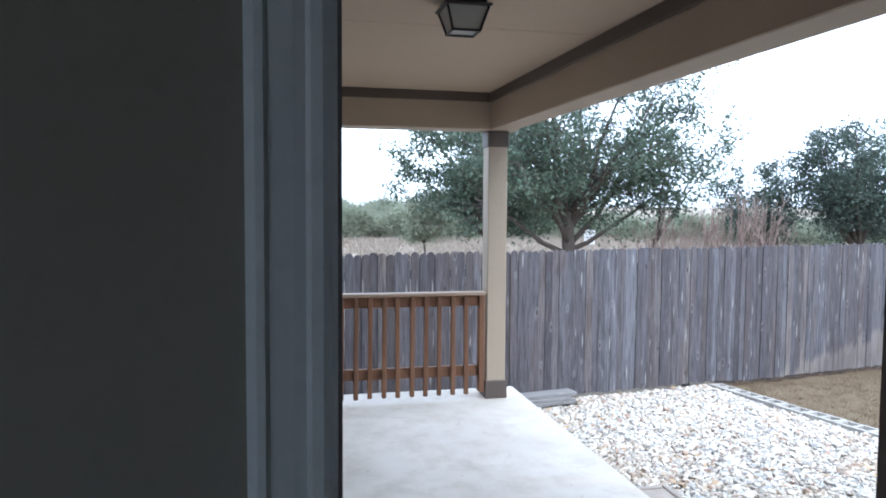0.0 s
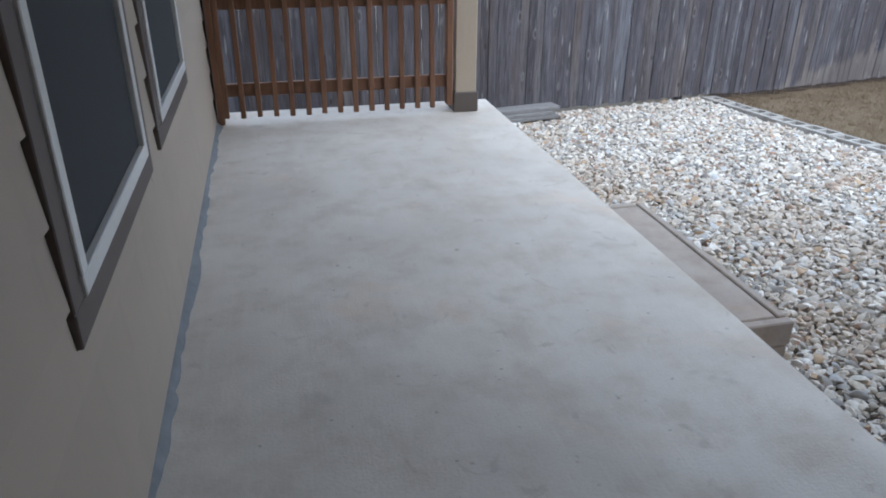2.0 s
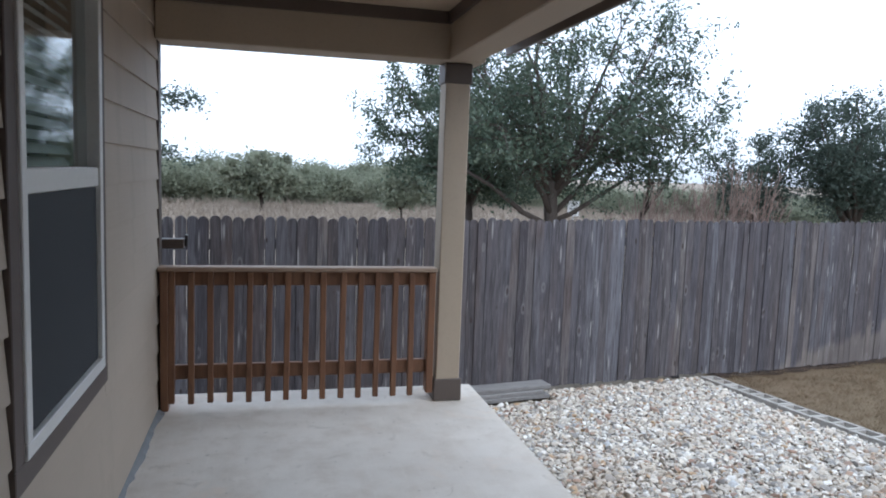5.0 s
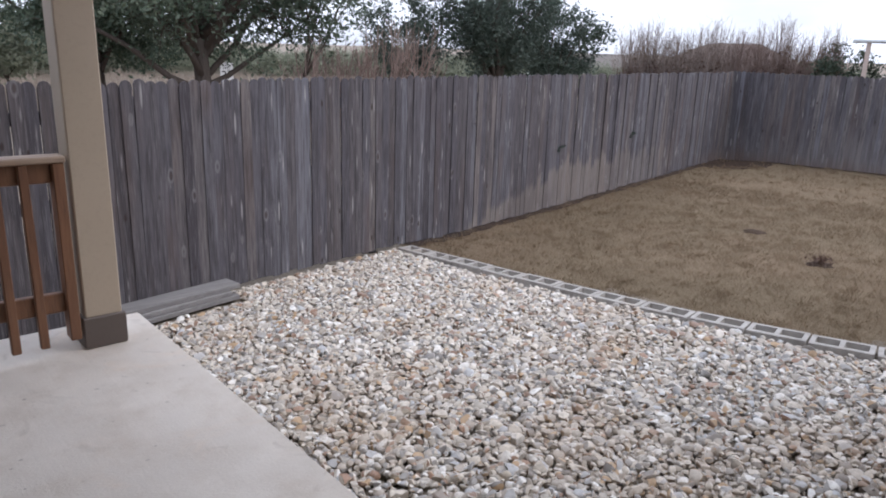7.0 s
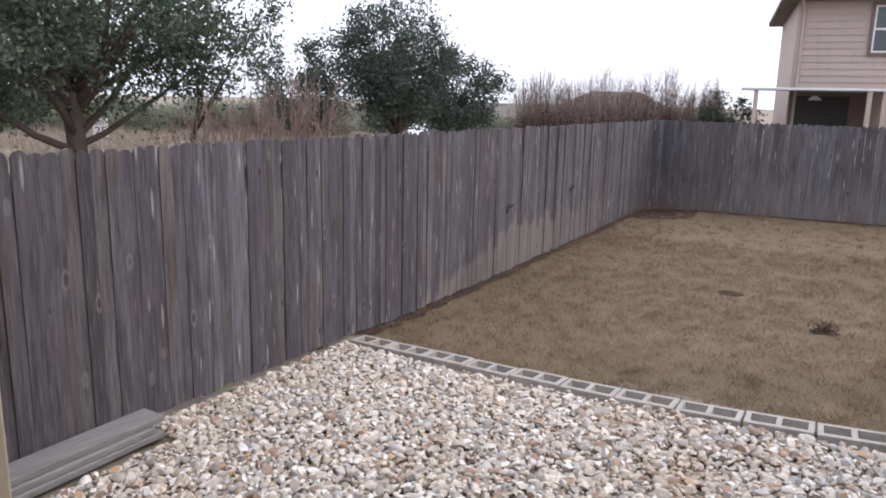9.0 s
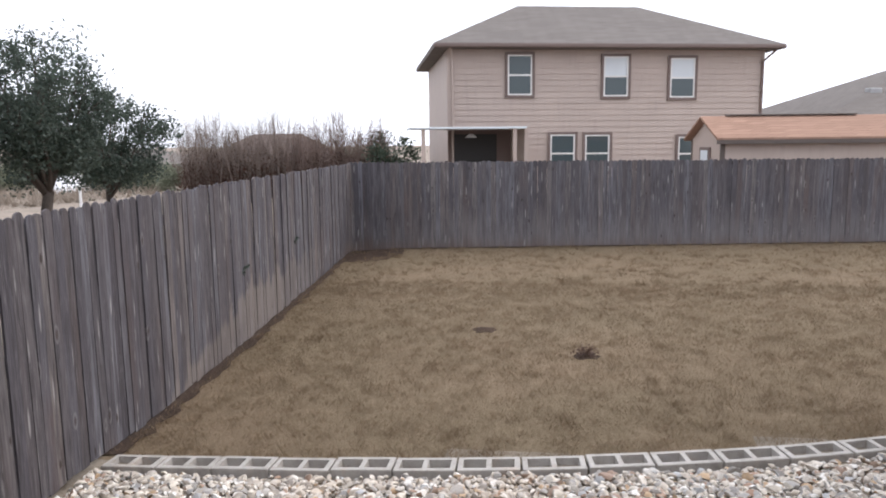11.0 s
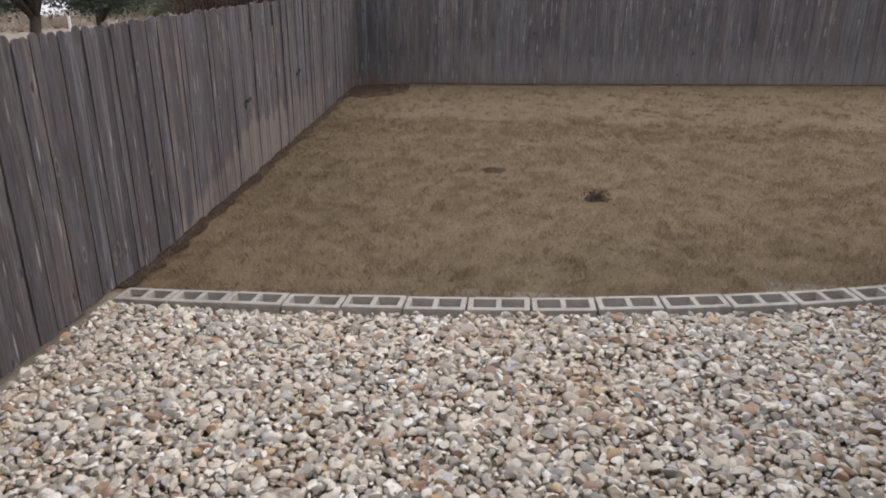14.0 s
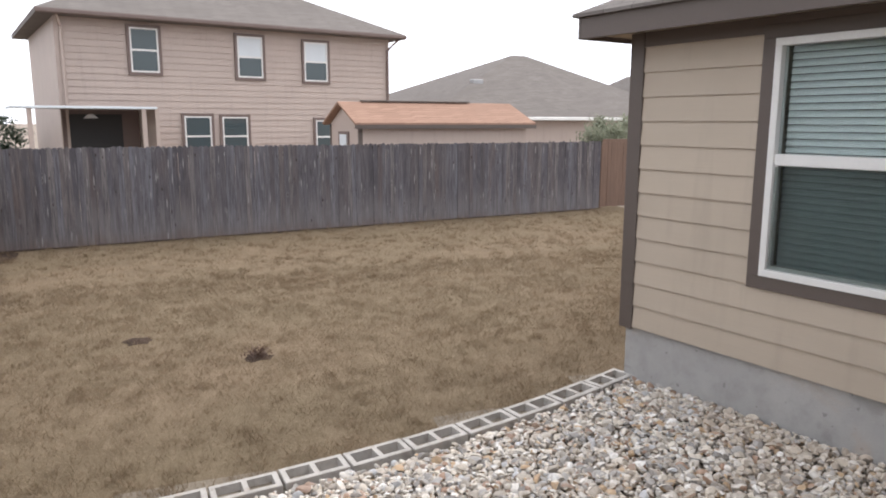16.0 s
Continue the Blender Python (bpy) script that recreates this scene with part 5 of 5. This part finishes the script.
# ---------------- gravel ----------------
def stones():
    rng = np.random.default_rng(3)

    def stone_shapes(level, count):
        bm = bmesh.new()
        bmesh.ops.create_icosphere(bm, subdivisions=level, radius=1.0)
        base = np.array([v.co[:] for v in bm.verts])
        tri = np.array([[v.index for v in f.verts] for f in bm.faces])
        bm.free()
        shapes = []
        for k in range(count):
            s = base * np.array([1.0, rng.uniform(0.55, 0.90), rng.uniform(0.38, 0.60)])
            for _ in range(10):
                d = rng.normal(0, 1, 3)
                d /= np.linalg.norm(d)
                s = s * (1 + 0.11 * np.tanh(2.0 * (base @ d))[:, None] * rng.uniform(-1, 1))
                cut = rng.uniform(0.30, 0.64)
                over = np.maximum(s @ d - cut, 0)
                s = s - over[:, None] * d * 0.95
            shapes.append(s)
        return np.array(shapes), tri

    pts = []
    ca, sa = math.cos(radians(WROT)), math.sin(radians(WROT))
    for layer, step_ in ((0, 0.047), (1, 0.0372)):
        gx, gy = np.meshgrid(np.arange(2.06, 6.95, step_), np.arange(0.1, 7.4, step_ * 0.88))
        gx = gx + (np.arange(gx.shape[0]) % 2)[:, None] * step_ / 2
        p = np.stack([gx.ravel(), gy.ravel()], 1) + rng.normal(0, step_ * 0.24, (gx.size, 2))
        for x, y in p:
            lx, ly = (x - WING[0]) * ca + (y - WING[1]) * sa, -(x - WING[0]) * sa + (y - WING[1]) * ca
            if lx < 0.05 and ly < 0.0:
                continue
            if x < 2.115 or x > block_x(y) - 0.222 or (y - FA0[1]) * FA[0] - x * FA[1] > -0.018:
                continue
            if x < 2.49 and 1.53 < y < 2.92:
                continue
            if 2.2 < x < 3.45 and y > 6.24 + 0.168 * x - 0.34:
                continue
            if layer and rng.random() < 0.03:
                continue
            pts.append((x, y, ground_z(x, y) - 0.014 + layer * 0.017 + rng.uniform(-0.008, 0.008) + 0.012 * math.sin(x * 2.3 + 1) * math.sin(y * 1.9), layer))
    pts, upper = np.array([p[:3] for p in pts]), np.array([p[3] for p in pts]) > 0
    verts, faces, first = [], [], 0
    for level, count, pick in ((1, 10, ~upper), (2, 36, upper)):
        shapes, tri = stone_shapes(level, count)
        at = pts[pick]
        n = len(at)
        size = np.clip(rng.lognormal(math.log(0.0285), 0.36, n), 0.014, 0.057)
        rz = rng.uniform(0, 6.283, n)
        rx, ry = rng.normal(0, 0.27, n), rng.normal(0, 0.27, n)
        v = shapes[rng.integers(0, count, n)] * size[:, None, None]
        y1, z1 = v[..., 1] * np.cos(rx)[:, None] - v[..., 2] * np.sin(rx)[:, None], v[..., 1] * np.sin(rx)[:, None] + v[..., 2] * np.cos(rx)[:, None]
        x1, z2 = v[..., 0] * np.cos(ry)[:, None] + z1 * np.sin(ry)[:, None], -v[..., 0] * np.sin(ry)[:, None] + z1 * np.cos(ry)[:, None]
        x2, y2 = x1 * np.cos(rz)[:, None] - y1 * np.sin(rz)[:, None], x1 * np.sin(rz)[:, None] + y1 * np.cos(rz)[:, None]
        v = np.stack([x2, y2, z2], -1) + at[:, None, :]
        k = shapes.shape[1]
        verts.append(v.reshape(-1, 3))
        faces.append((tri[None] + first + (np.arange(n) * k)[:, None, None]).reshape(-1, 3))
        first += n * k
    bed = fast_mesh("river_gravel", np.concatenate(verts), np.concatenate(faces), M_STONE, True)
    bed.set_sharp_from_angle(angle=radians(30))
    ob = new("river_gravel", bed)
    tagged(ob, "bed of rounded white, grey and tan river stones", "gravel", kind="stuff")


stones()


# ---------------- grass ----------------
def blades(name, label, n, area, keep, length, width, mat, seed):
    rng = np.random.default_rng(seed)
    x, y = rng.uniform(area[0], area[1], n), rng.uniform(area[2], area[3], n)
    tuft = rng.uniform(0, 1, n) < 0.6
    heads = rng.integers(0, n, n // 45 + 1)
    pick = heads[rng.integers(0, len(heads), n)]
    x, y = np.where(tuft, x[pick] + rng.normal(0, 0.04, n), x), np.where(tuft, y[pick] + rng.normal(0, 0.04, n), y)
    ok = np.array([keep(a, b) for a, b in zip(x, y)])
    dens = 0.5 + 0.25 * np.sin(x * 3.1 + 2 * np.sin(y * 1.7)) + 0.25 * np.sin(y * 4.3 + 1.5 * np.sin(x * 2.2)) + 0.2 * np.sin(x * 0.9 + y * 1.1)
    ok &= rng.uniform(0, 1, n) < np.clip(0.62 + 0.38 * dens, 0.3, 1)
    x, y = x[ok], y[ok]
    z = np.array([ground_z(a, b) for a, b in zip(x, y)]) - (0.012 * np.clip(np.hypot(x, y) - 22, 0, 70) * (y > 9))
    n = len(x)
    a, lean = rng.uniform(0, 6.283, n), rng.uniform(0.35, 1.3, n)
    ln = length * rng.uniform(0.5, 1.3, n) * np.where(tuft[ok], 1.55, 0.9)
    b = rng.uniform(0, 6.283, n)
    p = np.stack([x, y, z - 0.004], 1)
    side = np.stack([np.cos(b), np.sin(b), 0 * b], 1) * width
    tip = np.stack([np.cos(a) * np.sin(lean) * ln, np.sin(a) * np.sin(lean) * ln, np.cos(lean) * ln], 1)
    v = np.stack([p - side, p + side, p + tip], 1).reshape(-1, 3)
    ob = new(name, fast_mesh(name, v, np.arange(3 * n).reshape(-1, 3), mat))
    tagged(ob, label, "grass", kind="stuff")


def on_lawn(x, y):
    ca, sa = math.cos(radians(WROT)), math.sin(radians(WROT))
    lx, ly = (x - WING[0]) * ca + (y - WING[1]) * sa, -(x - WING[0]) * sa + (y - WING[1]) * ca
    return x > block_x(y) + 0.01 and in_yard(x, y) and not (lx < 0.03 and ly < 0.03) and math.hypot(x - 8.25, y - 3.95) > 0.16


blades("lawn_grass", "short dormant brown lawn grass", 270000, (5.55, 12.0, -3.0, 8.6), on_lawn, 0.042, 0.0026, M_BLADE, 8)
blades("lawn_grass", "short dormant brown lawn grass further off", 90000, (11.0, 17.6, -4.5, 9.0), on_lawn, 0.05, 0.0045, M_BLADE, 9)
blades("field_grass", "tall pale dry grass of the open field", 60000, (-14, 34, 25, 48), lambda x, y: True, 0.45, 0.02, M_FBLADE, 10)

patch = MB()
for cx, cy, r, seed in ((8.25, 3.95, 0.13, 1), (14.5, 8.25, 0.75, 2), (9.2, 5.1, 0.14, 3)):
    rr = random.Random(seed)
    ring = [(cx + math.cos(a) * r * k, cy + math.sin(a) * r * k) for a, k in ((6.2832 * i / 16, rr.uniform(0.7, 1.2)) for i in range(16))]
    k = len(patch.v)
    patch.v += [(cx, cy, ground_z(cx, cy) + 0.03)] + [(x, y, ground_z(x, y) + 0.004) for x, y in ring] + [(x, y, ground_z(x, y) - 0.05) for x, y in ring]
    patch.f += [(k, k + 1 + i, k + 1 + (i + 1) % 16) for i in range(16)] + [(k + 1 + i, k + 17 + i, k + 17 + (i + 1) % 16, k + 1 + (i + 1) % 16) for i in range(16)]
tagged(part("dirt_patch", patch, M_DIRT_SHADE), "bare dark dirt patches in the lawn", "dirt", kind="structure")

weed = thing("dead_weed", "small dead brown weed clump in the lawn", "weed", at=(8.25, 3.95, ground_z(8.25, 3.95)))
rng = np.random.default_rng(21)
wd = MB()
for i in range(26):
    a, l = rng.uniform(0, 6.283), rng.uniform(0.05, 0.15)
    wd.tube([(0.02 * math.cos(a), 0.02 * math.sin(a), -0.01), (l * math.cos(a), l * math.sin(a), rng.uniform(0.03, 0.13))], [0.004, 0.0015], 3, False)
part("brushwood", wd, M_TWIG, weed)
leaf_cloud("dry_foliage", [(0, 0, 0.04), (0.05, 0.02, 0.05), (-0.05, 0.03, 0.04), (0.01, -0.05, 0.06)], (0.05, 0.05, 0.025), 40, 0.014, M_DEAD, weed, rng)

# ---------------- lumber by the fence ----------------
for i, (x0, x1, z, off, h, wd) in enumerate(((2.28, 3.42, 0.0, -0.02, 0.040, 0.20), (2.22, 3.36, 0.041, 0.0, 0.040, 0.16), (2.25, 3.45, 0.082, 0.02, 0.042, 0.19))):
    lb = thing("lumber_board", "grey weathered timber lying by the fence", "lumber", group="lumber by the fence", at=(0.0, 6.24, ground_z(2.9, 6.6) + 0.005 + z), rz=9.55)
    part("plank", boxes((x0, -0.06 - wd + off, 0, x1, -0.06 + off, h), c=0.005), M_LUMBER, lb).rotation_euler = (0, 0, radians((0.4, -0.5, 0.2)[i]))

# utility box on the house corner
ub = thing("utility_box", "small dark utility box on the house corner", "utility box", at=(0.10, 4.76, 0.98))
part("body", boxes((-0.06, -0.03, 0, 0.08, 0.05, 0.06), c=0.006), M_BROWN, ub)
part("bracket", boxes((0.08, -0.01, 0.015, 0.098, 0.03, 0.085), c=0.003), M_BLACK, ub)

# ---------------- fences ----------------
def picket_mesh(k, w, t, h):
    """A picket with a rounded dog-eared top, its foot at the origin."""
    r = random.Random(k)
    a = w / 2
    ear = r.uniform(0.018, 0.03)
    prof = [(-a, 0), (a, 0), (a + r.uniform(-0.002, 0.002), h - ear), (a - 0.010, h - ear * 0.45), (a - 0.022, h - 0.004), (0.004, h), (-a + 0.022, h - 0.004), (-a + 0.010, h - ear * 0.45), (-a, h - ear)]
    n = len(prof)
    v = [(x, 0, z) for x, z in prof] + [(x, t, z) for x, z in prof]
    return MB().add(v, [tuple(range(n)), tuple(range(n, 2 * n))[::-1]] + [(i, n + i, n + (i + 1) % n, (i + 1) % n) for i in range(n)]).mesh("picket", M_FENCE)


def make_fence(label, start, dirv, length, side, top, seed, mat=M_FENCE, pitch=0.091, gap=0.045, slit=0.0012, group="garden fence"):
    """Pickets on the yard side, rails and posts behind."""
    rng = random.Random(seed)
    ang = math.degrees(math.atan2(dirv[1], dirv[0]))
    fen = thing("fence", label, "fence", at=(*start, 0), rz=ang, group=group)
    meshes = [picket_mesh(seed * 10 + k, pitch - slit * (1 + (k == 3)), 0.016, 1.0) for k in range(6)]
    u = 0.0
    while u < length:
        x, y = start[0] + dirv[0] * u, start[1] + dirv[1] * u
        z0 = ground_z(x, y) + gap + rng.uniform(-0.012, 0.012)
        h = top - z0 + rng.uniform(-0.014, 0.014)
        ob = part("picket", meshes[rng.randrange(6)], mat, fen)
        if mat is not M_FENCE:
            ob.material_slots[0].link = "OBJECT"
            ob.material_slots[0].material = mat
        ob.matrix_basis = pose(u, rng.uniform(-0.007, 0.007) + (0.003 if slit < 0 and rng.random() < 0.5 else 0.0), z0, rng.uniform(-0.3, 0.3), rng.uniform(-0.22, 0.22), rng.uniform(-1.2, 1.2)) @ Matrix.Diagonal((rng.uniform(0.975, 1.02), 1, h, 1))
        u += pitch * rng.uniform(0.985, 1.02)
    gm = ground_z(start[0] + dirv[0] * length / 2, start[1] + dirv[1] * length / 2)
    for z in (0.28, 0.95, 1.55):
        part("rail", boxes((0, 0.021, gm + z, length, 0.058, gm + z + 0.088), c=0.004), mat, fen)
    k = 0.0
    while k <= length:
        part("post", boxes((k - 0.045, 0.059, gm - 0.2, k + 0.045, 0.149, top - 0.12), c=0.005), mat, fen)
        k += 2.4
    return fen


make_fence("weathered grey cedar picket fence with rounded tops", (-1.9, 6.24 - 1.9 * 0.16823), FA, 17.25, 1, FTOP, 1)
make_fence("weathered grey cedar picket fence across the back", CORNER, FB, 13.1, 1, FTOP + 0.02, 2, slit=-0.001, gap=0.0)
make_fence("newer reddish cedar fence section", (CORNER[0] + FB[0] * 13.15, CORNER[1] + FB[1] * 13.15), FB, 2.6, 1, FTOP, 3, M_NEWFENCE, slit=-0.001)
for x, v in ((8.65, 0.10), (10.82, 0.15)):
    kb = thing("fence_knot", "dark knotty clump growing through the fence", "plant")
    kb.matrix_world = pose(x, 6.24 + 0.16823 * x - 0.012, v)
    leaf_cloud("leaves", [(0, 0, 0), (0.05, 0, 0.02), (-0.04, 0, -0.02)], (0.028, 0.01, 0.018), 16, 0.016, M_OAK2, kb, np.random.default_rng(int(x)))

# earth along the foot of the fences, darkened to paint the shaded gap
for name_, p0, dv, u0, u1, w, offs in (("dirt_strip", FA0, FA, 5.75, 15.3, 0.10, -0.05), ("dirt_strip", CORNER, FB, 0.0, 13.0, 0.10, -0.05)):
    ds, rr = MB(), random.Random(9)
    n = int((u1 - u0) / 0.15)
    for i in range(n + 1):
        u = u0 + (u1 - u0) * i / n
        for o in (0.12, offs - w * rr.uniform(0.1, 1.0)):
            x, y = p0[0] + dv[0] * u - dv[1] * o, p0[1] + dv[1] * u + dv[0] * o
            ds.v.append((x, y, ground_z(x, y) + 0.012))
    ds.f = [(2 * i, 2 * i + 1, 2 * i + 3, 2 * i + 2) for i in range(n)]
    tagged(part(name_, ds, M_DIRT_SHADE), "earth along the fence foot, darkened for the shaded gap", "dirt", kind="structure")
